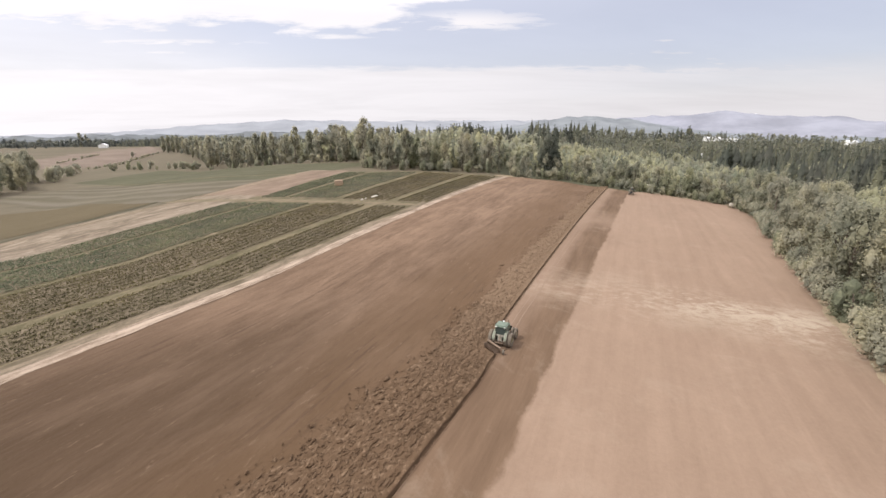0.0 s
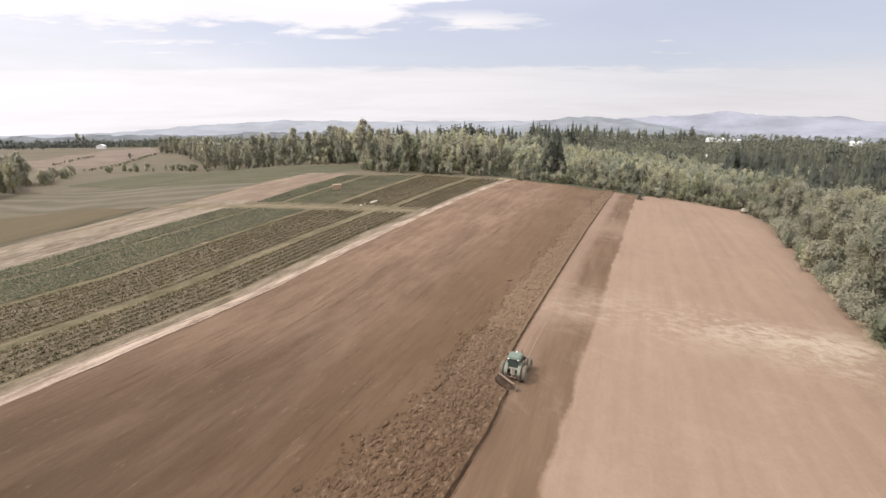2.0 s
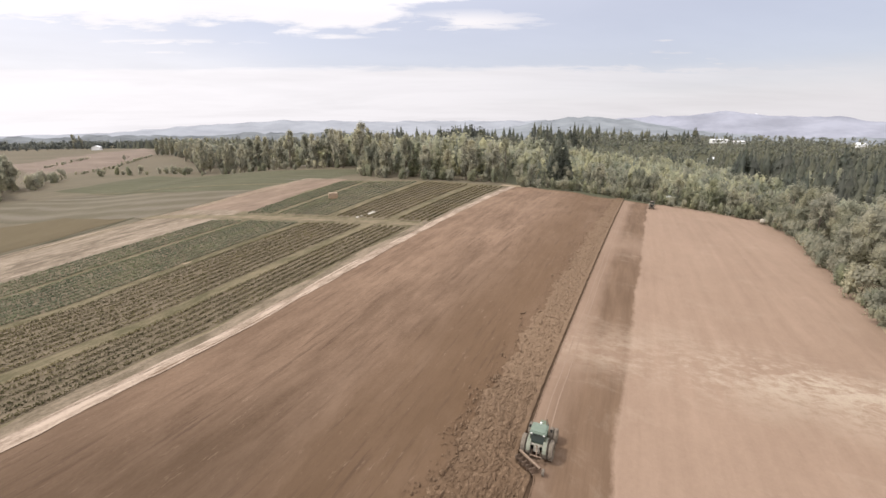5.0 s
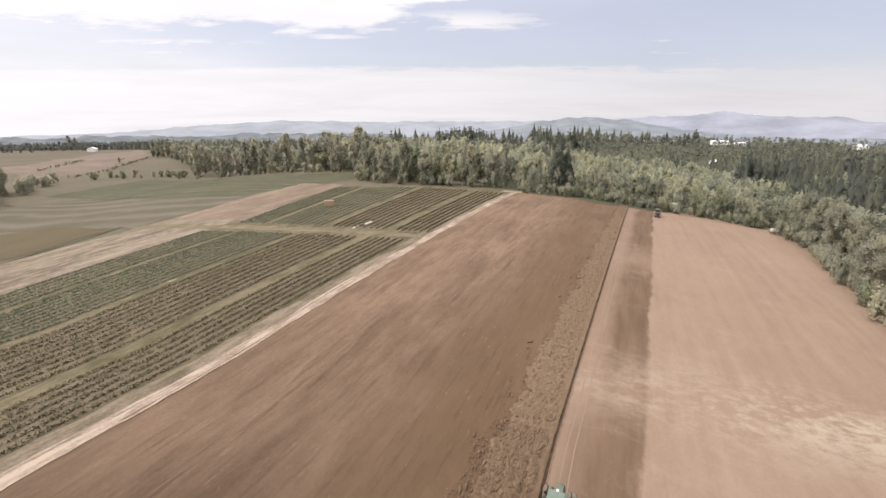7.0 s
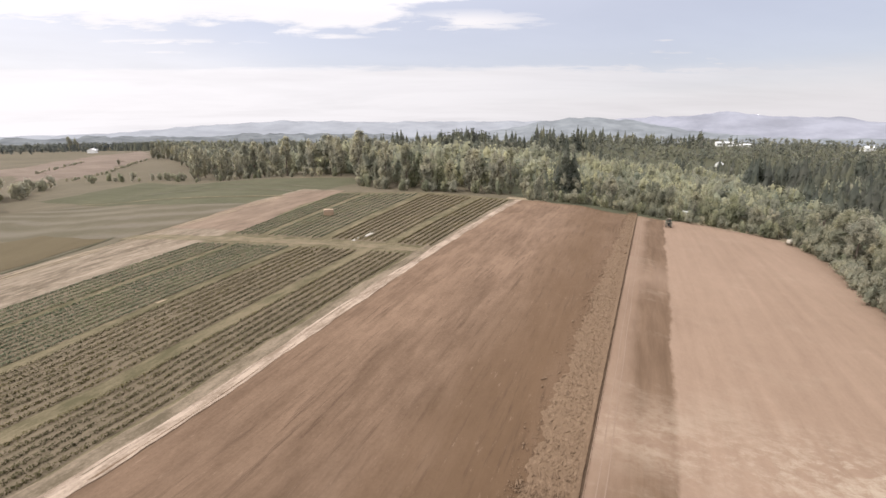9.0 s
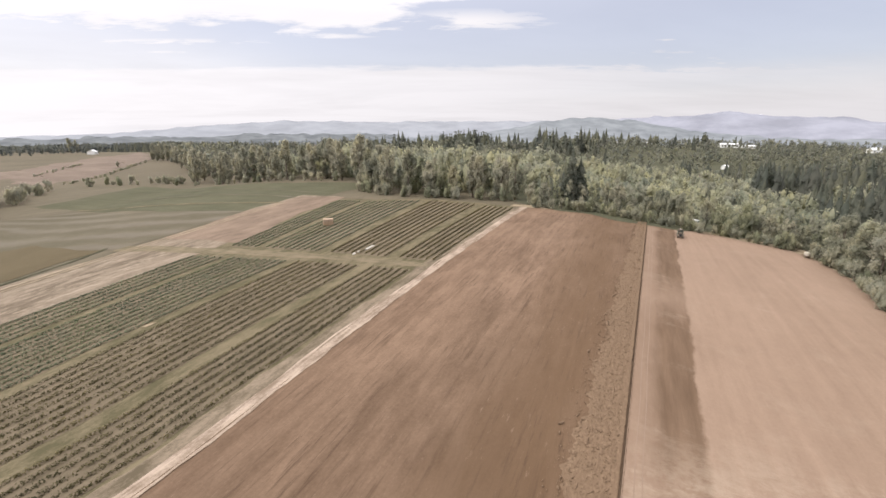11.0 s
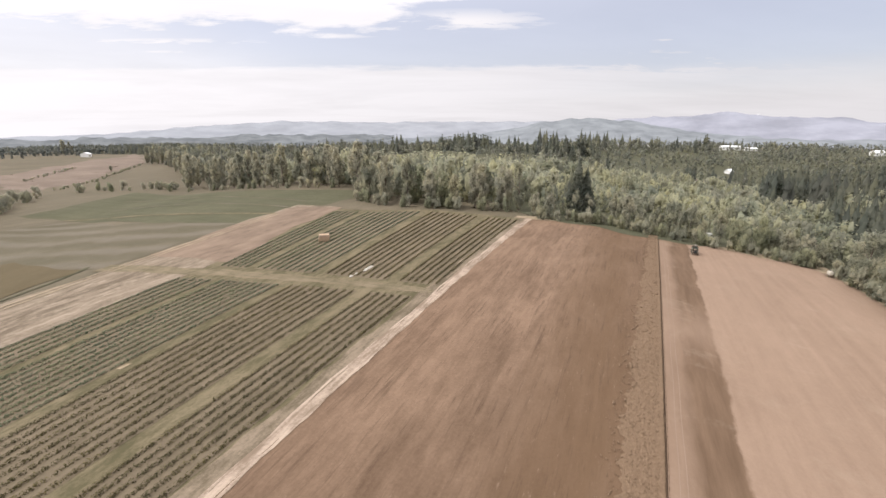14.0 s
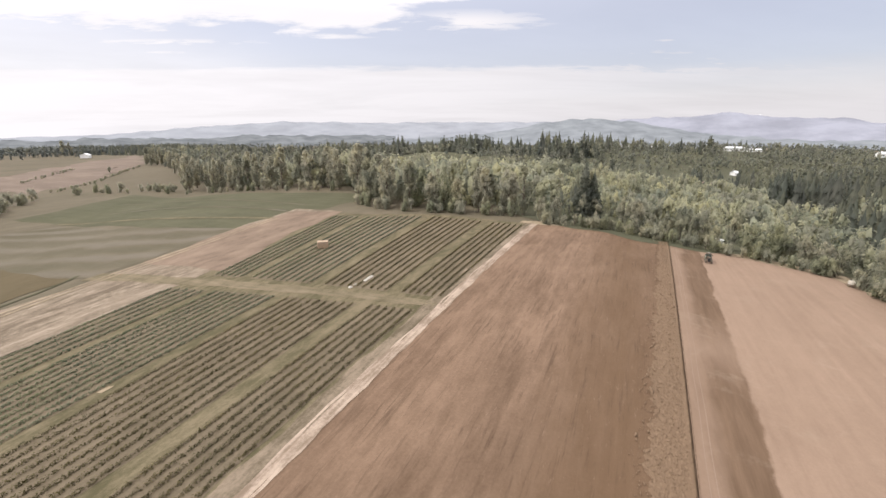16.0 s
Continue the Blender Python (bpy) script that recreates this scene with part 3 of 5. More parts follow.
def ragged(y, seed, amp):
    y = np.asarray(y, float)
    return amp * np.vectorize(lambda v: noise.fractal(Vector((v * 0.13, seed, 0)), 0.8, 2.0, 4))(y)


sheet("open_furrow", lambda y: furrow_x(y) - 0.38 + ragged(y * 3, 5.0, 0.12), lambda y: furrow_x(y) + 0.02, -70, lambda x: back_y(x) - 2, 12, 900, M_FURROW, 0.14, "open furrow of freshly cut dark earth", "field", furrow_relief)
sheet("harrowed_field", lambda y: furrow_x(y) - 0.12, right_x, -70, back_y, 40, 580, M_HARROW, 0.10, "pale tan harrowed field with faint straw patches", "field")


def rut_relief(X, Y, S):
    return -0.05 * (np.exp(-((S - 0.25) / 0.09) ** 2) + np.exp(-((S - 0.72) / 0.09) ** 2)) + 0.01 * np.sin(Y * 0.7 + S * 4)


sheet("dirt_track", lambda y: edge_x(y) - 2.3 + wob(y, 0.18, 0.12), lambda y: edge_x(y) + 0.15 + wob(y, 0.12, 0.4, 1), -70, back_y, 16, 300, M_TRACK, 0.155, "dusty pale farm track with two wheel ruts", "track", rut_relief)


sheet("field_margin", lambda y: right_x(y) - 0.6 + wob(y, 0.3, 0.3), lambda y: right_x(y) + 2.6, -70, 206, 4, 160, M_MARGIN, 0.16, "strip of dry bleached grass along the field edge", "verge")
mx_ = np.linspace(-64, 40, 120)
mv, mf = [], []
for i, xx in enumerate(mx_):
    yy = float(back_y(xx))
    for d in (-0.7 + 0.5 * math.sin(xx * 0.5), 2.0, 5.2 + 1.2 * math.sin(xx * 0.31)):
        mv.append((xx, yy + d, float(land(xx, yy + d)) + 0.18))
    if i:
        mf += [(3 * i - 3 + k, 3 * i + k, 3 * i + k + 1, 3 * i - 2 + k) for k in (0, 1)]
tagged(new("field_margin", mesh_from("field_margin", mv, mf, M_MARGIN, True)), "strip of dry bleached grass along the far end of the field", "verge", kind="structure")

sheet("grass_verge", lambda y: edge_x(y) - 4.9 + wob(y, 0.3, 0.22, 2), lambda y: edge_x(y) - 2.0 + wob(y, 0.2, 0.3), -70, back_y, 6, 200, M_VERGE, 0.13, "thin dry grass and bare earth beside the farm track", "verge")

# crop blocks: west and east edge at y = 120, lean per metre of y, row count
def lean_x(x0, y):
    """Rows fan slightly: a line that passes x0 at y = 122."""
    y = np.asarray(y, float)
    k = 0.012 + (x0 + 60) * np.where(y < 122, 0.0003, 0.0029)
    return x0 + k * (y - 122)


# west and east edge of each block and its rows, south and north of the cross track
NEAR_BLOCKS = [(-74.1, -64.9, 6, "brown"), (-95.2, -78.8, 9, "brown"), (-115.6, -99.4, 9, "green"), (-129.4, -119.6, 5, "green")]
FAR_BLOCKS = [(-71.2, -62.4, 6, "brown"), (-91.6, -75.6, 9, "brown"), (-113.4, -96.2, 9, "green"), (-125.6, -117.4, 5, "green")]


def cross_near(x):
    return 117.4 + (np.asarray(x, float) + 115) * 0.125


def cross_far(x):
    return 125.9 + (np.asarray(x, float) + 123) * 0.10


sheet("crop_ground", lambda y: lean_x(-130, y), lambda y: edge_x(y) - 1.6, -70, back_y, 60, 150, M_LANE, 0.08, "grass headland and lanes between the crop blocks", "field")
for blocks, ya, yb in ((NEAR_BLOCKS, -60, cross_near), (FAR_BLOCKS, cross_far, lambda x: back_y(x) - 5)):
    for x0, x1, n, kind in blocks:
        a, b = x0 - 0.55, x1 + 0.55
        sheet("crop_bed", lambda y, a=a: lean_x(a, y) + wob(y, 0.12, 0.5, a), lambda y, b=b: lean_x(b, y) + wob(y, 0.12, 0.5, b), ya, yb, 24, 90, M_CROPSOIL, 0.12, "pale bare soil under a block of crop rows", "field")
sheet("cross_track", lambda y: lean_x(-165, y), lambda y: edge_x(y) - 2, lambda x: cross_near(x) + 2.5 + wob(x, 0.3, 0.2), lambda x: cross_far(x) - 2.3 + wob(x, 0.3, 0.25, 1), 80, 6, M_CROSS, 0.13, "worn grassy cross track between the crop blocks", "track")
sheet("stubble_field", lambda y: lean_x(-160, y) * 0.35 - 163 * 0.65 + wob(y, 1.2, 0.06), lambda y: lean_x(-130.5, y) + wob(y, 0.5, 0.2, 2), -70, lambda x: back_y(x) + 4, 40, 120, M_STUBBLE, 0.09, "pale straw stubble in long strips", "field")
patch("bare_patch", (-163, 131), (-128.4, 130), (-143.5, 210), (-167, 207), 40, M_REDSOIL, 0.13, "reddish bare soil between stubble and crop")
patch("olive_field", (-300, 10), (-163, 10), (-171, 112), (-215, 116), 40, M_OLIVE, 0.12, "dark olive low crop with a sharp edge")
patch("hay_field", (-300, 104), (-166, 114), (-160, 170), (-285, 168), 50, M_BANDED, 0.08, "cut hay field in pale and green bands")
patch("green_field", (-330, 172), (-160, 170), (-150, 262), (-372, 262), 60, M_GREEN, 0.07, "green low crop field beside the wood")
patch("far_field", (-575, 235), (-452, 240), (-616, 440), (-830, 570), 40, M_FARFIELD, 0.10, "pinkish stubble field on the far slope", 6)
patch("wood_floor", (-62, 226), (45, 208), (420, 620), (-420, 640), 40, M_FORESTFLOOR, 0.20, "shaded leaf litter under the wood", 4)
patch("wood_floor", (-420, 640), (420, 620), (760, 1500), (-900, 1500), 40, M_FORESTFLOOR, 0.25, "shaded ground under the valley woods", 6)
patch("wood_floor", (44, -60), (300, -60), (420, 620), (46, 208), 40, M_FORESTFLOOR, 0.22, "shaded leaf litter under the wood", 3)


def tramline(points, width, material, label):
    """A wheel line across a field, bending smoothly through its points."""
    P = np.array(points, float)
    t = np.linspace(0, len(P) - 1, 60)
    k = np.arange(len(P))
    co = [np.polyfit(k, P[:, i], min(3, len(P) - 1)) for i in (0, 1)]
    X, Y = np.polyval(co[0], t), np.polyval(co[1], t)
    tx, ty = np.gradient(X), np.gradient(Y)
    l = np.hypot(tx, ty)
    w = width * (1 + 0.25 * np.sin(t * 7) + 0.15 * np.sin(t * 17))
    v = []
    for sgn in (-1, 0, 1):
        x, y = X - ty / l * w * sgn / 2, Y + tx / l * w * sgn / 2
        v.append(np.stack([x, y, land(x, y) + 0.19], 1))
    v = np.concatenate(v)
    f = [(r * 60 + i, r * 60 + i + 1, r * 60 + i + 61, r * 60 + i + 60) for r in (0, 1) for i in range(59)]
    tagged(new("tramline", mesh_from("tramline", v.tolist(), f, material, True)), label, "track", kind="structure")


for line, w, mat, text in (([(-296, 200), (-280, 208), (-236, 212), (-172, 205)], 1.5, M_BANDED, "faint curved wheel line in the green crop"),
                           ([(-330, 228), (-285, 234), (-236, 232), (-172, 220)], 1.5, M_BANDED, "faint curved wheel line in the green crop"),
                           ([(-292, 172), (-262, 182), (-220, 186), (-166, 190)], 2.6, M_LANE, "faint curved wheel line at the crop's edge"),
                           ([(-163, 60), (-164.5, 85), (-167, 104), (-171, 116)], 1.0, M_GREEN, "dark grassy edge of the olive crop")):
    tramline(line, w, mat, text)
for k in (2.5, 5.0):
    tramline([(float(lean_x(-160, y)) * 0.35 - 163 * 0.65 + k, y) for y in (40.0, 90.0, 140.0, 190.0)], 0.8, M_MARGIN, "pale wheel line along the stubble")


# ---------------------------------------------------------------- crop rows
def clump_quads(rng, centres, radius, per, size, flat=1.0, crown=None):
    """Bent leaf clumps scattered on small lobes round the given centres: an array (n, 8, 3)."""
    c = np.repeat(centres, per, axis=0)
    r = np.repeat(np.broadcast_to(radius, len(centres)), per)
    d = rng.normal(size=(len(c), 3))
    d /= np.linalg.norm(d, axis=1, keepdims=True)
    p = c + d * (r * rng.uniform(0.55, 1.28, len(c)))[:, None] * (np.array([1, 1, flat]) if np.isscalar(flat) else flat)
    nrm = d + np.array([0, 0, 0.45]) + rng.normal(size=d.shape) * 0.42
    nrm /= np.linalg.norm(nrm, axis=1, keepdims=True)
    ref = rng.normal(size=d.shape)
    a = np.cross(nrm, ref)
    a /= np.linalg.norm(a, axis=1, keepdims=True)
    b = np.cross(nrm, a)
    s = (size * rng.uniform(0.75, 1.4, len(c)))[:, None]
    k = nrm * s * 0.15
    face = nrm * 0.18 + d * 0.6 + np.array([0, 0, 0.5])
    if crown is not None:
        face = nrm * 0.24 + d * 0.34 + crown_way(p, crown) * 0.42 + np.array([0, 0, 0.55])
    face /= np.linalg.norm(face, axis=1, keepdims=True)
    return np.stack([p - a * s - b * s * 0.7 - k, p + a * s - b * s * 0.6 + k, p + a * s * 0.9 + b * s * 0.8 - k, p - a * s + b * s * 0.7 + k, face, face, face, face], 1)


def crown_way(p, crown):
    """The way out of a whole crown of that height and spread at each point."""
    h, spread = crown
    w = (p - np.array([0, 0, h * 0.45])) / np.array([spread, spread, h * 0.55])
    return w / np.maximum(np.linalg.norm(w, axis=-1, keepdims=True), 0.05)


def crop_row(x0, y0, y1, kind, seed):
    rng = np.random.default_rng(seed)
    step = 0.31 if kind == "brown" else 0.34
    ys = np.arange(y0, y1, step)
    ys = ys + rng.uniform(-0.15, 0.15, len(ys))
    keep = rng.random(len(ys)) > (0.06 if kind == "brown" else 0.02)
    ys = ys[keep]
    xs = lean_x(x0, ys) + rng.normal(0, 0.07, len(ys))
    h = rng.uniform(0.82, 1.12, len(ys)) * (0.56 if kind == "brown" else 0.60)
    c = np.stack([xs, ys, land(xs, ys) + 0.12 + h * (0.42 if kind == "brown" else 0.34)], 1)
    q = clump_quads(rng, c, h, 14 if kind == "brown" else 15, 0.080 if kind == "brown" else 0.085, np.array([0.62, 1.0, 0.62]) if kind == "brown" else np.array([0.72, 1.0, 0.50]))
    me = quads_mesh("crop_row", q, M_CROP if kind == "brown" else M_CROPGREEN)
    label = "row of brownish-green berry bushes on pale soil" if kind == "brown" else "row of dense green crop plants on pale soil"
    tagged(new("crop_row", me), label, "crop row", "rows of the crop blocks", kind="stuff")


seed = 10
for blocks, north in ((NEAR_BLOCKS, False), (FAR_BLOCKS, True)):
    for x0, x1, n, kind in blocks:
        for k in range(n):
            xr = x0 + (x1 - x0) * k / (n - 1)
            seed += 1
            if north:
                crop_row(xr, float(cross_far(xr)) + 0.6, float(back_y(lean_x(xr, 210))) - 6, kind, seed)
            else:
                crop_row(xr, 0.0, float(cross_near(xr)) - 0.6, kind, seed)

# ---------------------------------------------------------------- trees
def trunk_mesh(name, h, r, limbs, rng):
    bm = bmesh.new()
    cyl(bm, (0, 0, -0.8), (0, 0, h * 0.45), r, r * 0.7, 8)
    cyl(bm, (0, 0, h * 0.45), (rng.uniform(-.3, .3), rng.uniform(-.3, .3), h * 0.9), r * 0.7, r * 0.15, 6)
    for k in range(limbs):
        a, z = k * 2.4 + rng.uniform(0, 1), h * rng.uniform(0.28, 0.7)
        l = h * rng.uniform(0.16, 0.26)
        cyl(bm, (0, 0, z), (math.cos(a) * l, math.sin(a) * l, z + l * 0.9), r * 0.35, r * 0.08, 5)
    me = bpy.data.meshes.new(name)
    bm.to_mesh(me)
    bm.free()
    me.materials.append(M_BARK)
    return me


def dome(seg, rings):
    """A unit dome, open below: corner points and quads."""
    el = [math.radians(-38 + 110 * k / (rings - 1)) for k in range(rings)]
    v = [(math.cos(e) * math.cos(2 * math.pi * (i + 0.5 * k) / seg), math.cos(e) * math.sin(2 * math.pi * (i + 0.5 * k) / seg), math.sin(e)) for k, e in enumerate(el) for i in range(seg)]
    f = [(k * seg + i, k * seg + (i + 1) % seg, (k + 1) * seg + (i + 1) % seg, (k + 1) * seg + i) for k in range(rings - 1) for i in range(seg)]
    v.append((0, 0, 1.0))
    t, top = (rings - 1) * seg, len(v) - 1
    f += [(t + i, t + i + 1, t + (i + 2) % seg, top) for i in range(0, seg, 2)]
    return np.array(v), np.array(f)


def lobe_quads(rng, centres, radius, seg, rings, flat=1.0, crown=None):
    """The inner leaf mass of a crown: an uneven dome for each lobe, an array (n, 8, 3)."""
    v, f = dome(seg, rings)
    jit = rng.uniform(0.62, 1.22, (len(centres), len(v), 1))
    p = centres[:, None] + v * jit * np.broadcast_to(radius, len(centres))[:, None, None] * np.array([1, 1, flat])
    n = v * 0.40 + crown_way(p, crown) * 0.45 + np.array([0, 0, 0.55]) + rng.normal(0, 0.2, (len(centres), len(v), 3))
    n /= np.linalg.norm(n, axis=-1, keepdims=True)
    return np.concatenate([p[:, f], n[:, f]], 2).reshape(-1, 8, 3)


def broad_quads(rng, h, spread, lobes, per, size, low=0.22, seg=6, rings=3):
    """Crown of a broadleaf tree: lobes of leaf clumps up a tall, uneven crown."""
    z = rng.uniform(low, 0.92, lobes)
    prof = np.sin(np.clip((z - low * 0.6) / (1.02 - low * 0.6), 0, 1) * np.pi) ** 0.6
    a = rng.uniform(0, 2 * np.pi, lobes)
    rad = spread * prof * rng.uniform(0.25, 0.95, lobes)
    c = np.stack([np.cos(a) * rad, np.sin(a) * rad, z * h], 1)
    lr = spread * rng.uniform(0.20, 0.36, lobes) * (1 if lobes > 12 else 1.45)
    return np.concatenate([lobe_quads(rng, c, lr * 0.58, seg, rings, 1.75, (h, spread)), clump_quads(rng, c, lr, per, size, 1.6, (h, spread))])


def fir_quads(rng, h, spread, tiers, per, size, seg=7, lev=9):
    """Crown of a conifer: drooping tiers that narrow to a point."""
    out = []
    ring, nrm = [], []
    for k in range(lev):
        f = k / (lev - 1)
        r = (spread * (1 - f) ** 0.9 * (0.95 if k % 2 == 0 else 0.52)) + 0.004 * h
        a = np.arange(seg) * 2 * np.pi / seg + 0.4 * k
        jit = rng.uniform(0.72, 1.15, seg)
        ring.append(np.stack([np.cos(a) * r * jit, np.sin(a) * r * jit, h * (0.05 + 0.95 * f) - r * 0.25 * jit * (k % 2 == 0)], 1))
        nrm.append(np.stack([np.cos(a) * 0.8, np.sin(a) * 0.8, np.full(seg, 0.6)], 1))
    for k in range(lev - 1):
        i = np.arange(seg)
        j = (i + 1) % seg
        out.append(np.concatenate([np.stack([ring[k][i], ring[k][j], ring[k + 1][j], ring[k + 1][i]], 1), np.stack([nrm[k][i], nrm[k][j], nrm[k + 1][j], nrm[k + 1][i]], 1)], 1))
    for k in range(tiers):
        f = k / (tiers - 1)
        z, r = h * (0.08 + 0.92 * f), spread * (1 - f) ** 0.9 + 0.006 * h
        n = max(5, int(per * (1 - f) + 5))
        a = rng.uniform(0, 2 * np.pi, n)
        rr = r * rng.uniform(0.55, 1.05, n)
        p = np.stack([np.cos(a) * rr, np.sin(a) * rr, z - rr * 0.28 + rng.normal(0, 0.008 * h, n)], 1)
        out.append(clump_quads(rng, p, size * 0.5, 2, size * (1.0 - 0.78 * f), 0.6))
    return np.concatenate(out)


def tree_kind(name, seed, h, spread, kind, leaf, lobes=26, per=46, size=0.5, low=0.16):
    rng = np.random.default_rng(seed)
    root = new(name)
    root.empty_display_size = 1
    child("trunk", trunk_mesh("trunk", h * 0.9, 0.022 * h, 6 if kind == "broad" else 0, rng), root)
    q = broad_quads(rng, h, spread, lobes, per, size, low, 6, 3) if kind == "broad" else fir_quads(rng, h, spread, lobes, per, size)
    child("crown", quads_mesh("crown", q, leaf), root)
    return root


TALL = [tree_kind("tall_poplar_tree", 100 + k, 30, 4.6 + 0.7 * (k % 3), "broad", M_LEAF if k % 2 else M_LEAFPALE, 48, 60, 0.30, 0.10) for k in range(4)]
BROAD = [tree_kind("broadleaf_tree", 200 + k, 15, 3.7 + 0.5 * (k % 3), "broad", (M_LEAF, M_LEAFPALE, M_LEAFDARK, M_LEAFPALE, M_LEAF)[k], 34, 80, 0.18, 0.08) for k in range(5)]
BUSH = [tree_kind("shrub", 300 + k, 5.0, 2.6, "broad", (M_LEAFPALE, M_LEAF, M_LEAFDARK)[k], 12, 60, 0.12, 0.05) for k in range(3)]
HEDGE = [tree_kind("hedgerow_tree", 250 + k, 13, 3.4 + 0.5 * (k % 2), "broad", (M_LEAF, M_LEAFPALE, M_LEAFPALE, M_LEAF)[k], 34, 130, 0.12, 0.05) for k in range(4)]
FIR = [tree_kind("fir_tree", 400 + k, 24, 5.6, "fir", M_NEEDLE, 30, 80, 0.55) for k in range(3)]
LABELS = {"tall_poplar_tree": ("tall grey-green poplar with an open ragged crown in the wood", "tree"), "broadleaf_tree": ("leafy green broadleaf tree at the wood's edge", "tree"),
          "hedgerow_tree": ("dense leafy tree in the belt along the pale field", "tree"), "shrub": ("low leafy shrub beside the field edge", "shrub"), "fir_tree": ("dark pointed fir tree among broadleaf trees", "tree")}
used = set()
tree_rng = np.random.default_rng(5)


def plant(protos, x, y, height, ref):
    """Sets a tree of about that height at a place; ref is the height that its kind is built at."""
    k = int(tree_rng.integers(len(protos)))
    proto = protos[k]
    s = height / ref
    w = s * tree_rng.uniform(0.85, 1.15)
    z = float(land(x, y))
    m = Matrix.Translation((x, y, z)) @ Matrix.Rotation(tree_rng.uniform(0, 6.28), 4, "Z") @ Matrix.Diagonal((w, w, s, 1))
    if proto.name not in used:
        used.add(proto.name)
        ob = proto
    else:
        ob = copy_thing(proto, Matrix())
    ob.matrix_basis = m
    kind = proto.name.split(".")[0]
    tagged(ob, LABELS[kind][0], LABELS[kind][1], "trees round the fields")


def along(points, step, jit, depth=0.0):
    """Places along a line of points, scattered back from it on the left-hand side by up to depth."""
    out = []
    for (ax, ay), (bx, by) in zip(points, points[1:]):
        l = math.hypot(bx - ax, by - ay)
        nx, ny = -(by - ay) / l, (bx - ax) / l
        for k in range(max(1, int(l / step))):
            f = (k + 0.5 + tree_rng.uniform(-0.35, 0.35)) * step / l
            d = tree_rng.uniform(0, depth) + tree_rng.uniform(-jit, jit)
            out.append((ax + (bx - ax) * f + nx * d, ay + (by - ay) * f + ny * d))
    return out


# the wood west of the crop blocks, tall and grey-green
for x, y in along([(-150, 232), (-186, 271), (-236, 276), (-299, 287), (-372, 300)][::-1], 8, 2, 16):
    plant(TALL, x, y, tree_rng.uniform(22, 30), 30)
for x, y in along([(-186, 270), (-236, 274), (-330, 290)][::-1], 9, 1.5):
    plant(BUSH, x, y, tree_rng.uniform(3, 8), 5)
# the wood behind the crop blocks
for x, y in along([(-152, 232), (-122, 222), (-84, 231), (-62, 236)], 6.5, 1.5, 10):
    if tree_rng.random() < 0.5:
        plant(TALL, x, y, tree_rng.uniform(19, 26), 30)
    else:
        plant(BROAD, x, y, tree_rng.uniform(15, 21), 15)
for x, y in along([(-152, 230), (-122, 219), (-84, 229), (-62, 233)], 6, 1.0):
    plant(BUSH, x, y, tree_rng.uniform(4, 8), 5)
# the far end of the ploughed field
for x, y in along([(-60, 229), (-30, 234), (-5, 223), (20, 217), (42, 208)], 4.5, 1.5, 8):
    plant(BROAD, x, y, tree_rng.uniform(8, 14), 15)
for x, y in along([(-56, 223), (-30, 229), (-5, 219), (20, 213), (40, 205)], 2.8, 1.0):
    plant(BUSH, x, y, tree_rng.uniform(2.8, 6), 5)
plant(FIR, -41.5, 240, 26, 24)
plant(FIR, -38.0, 242, 22, 24)
# the hedge and wood along the pale field
for x, y in along([(41, 203), (42, 165), (36, 120), (33, 90), (32, 60), (31, 10)], 4.2, 1.0, 7):
    plant(HEDGE, x + 1, y, tree_rng.uniform(9, 17.5), 13)
for x, y in along([(39, 203), (40.5, 175), (34, 120), (31.5, 90), (31, 60), (30.5, 10)], 3.6, 0.6):
    plant(BUSH, x, y, tree_rng.uniform(3, 6), 5)
# scattered trees and shrubs on the open land to the west
for x, y in along([(-290, 112), (-308, 132), (-345, 160), (-378, 184)], 7, 3, 12):
    plant(BROAD, x, y, tree_rng.uniform(14, 22), 15)
for x, y in along([(-350, 168), (-385, 190), (-412, 222)], 8, 3):
    plant(BUSH, x, y, tree_rng.uniform(5, 9), 5)
for x, y in along([(-418, 250), (-405, 266), (-381, 284), (-350, 285), (-330, 283)], 6, 9):
    plant(BUSH, x, y, tree_rng.uniform(2, 7), 5)
# low hedges across the far slope, the wood's ragged end, a tall tree by the barn
for x, y in along([(-535, 268), (-590, 324), (-632, 366)], 3.6, 2):
    plant(BUSH, x, y, tree_rng.uniform(1.0, 2.8), 5)
for x, y in along([(-448, 248), (-483, 296), (-537, 355), (-606, 424)], 3.8, 2):
    plant(BUSH, x, y, tree_rng.uniform(1.0, 2.8), 5)
for x, y in along([(-640, 448), (-575, 430), (-505, 398), (-440, 352), (-385, 322)], 7, 3, 18):
    plant(TALL, x, y, tree_rng.uniform(15, 24), 30)
plant(TALL, -952, 522, 27, 30)
plant(TALL, -946, 529, 24, 30)
plant(BROAD, -560, 360, 7, 15)
for x, y in ((-66, 420), (60, 360), (-130, 330), (120, 300)):
    plant(FIR, x, y, tree_rng.uniform(24, 30), 24)
for proto in TALL + BROAD + HEDGE + BUSH + FIR:
    if proto.name not in used:
        for o in list(proto.children_recursive) + [proto]:
            bpy.data.objects.remove(o)

# ---------------------------------------------------------------- woods beyond, counted by nobody
WX = [-1600, -676, -372, -299, -186, -150, -122, -84, -62, -30, -5, 20, 44, 47]
WY = [980, 490, 312, 300, 286, 248, 236, 244, 248, 248, 238, 232, 224, 190]
far_rng = np.random.default_rng(77)


def patchy(x, y, scale, seed):
    return np.array([noise.noise(Vector((a / scale, b / scale, seed))) for a, b in zip(x, y)])


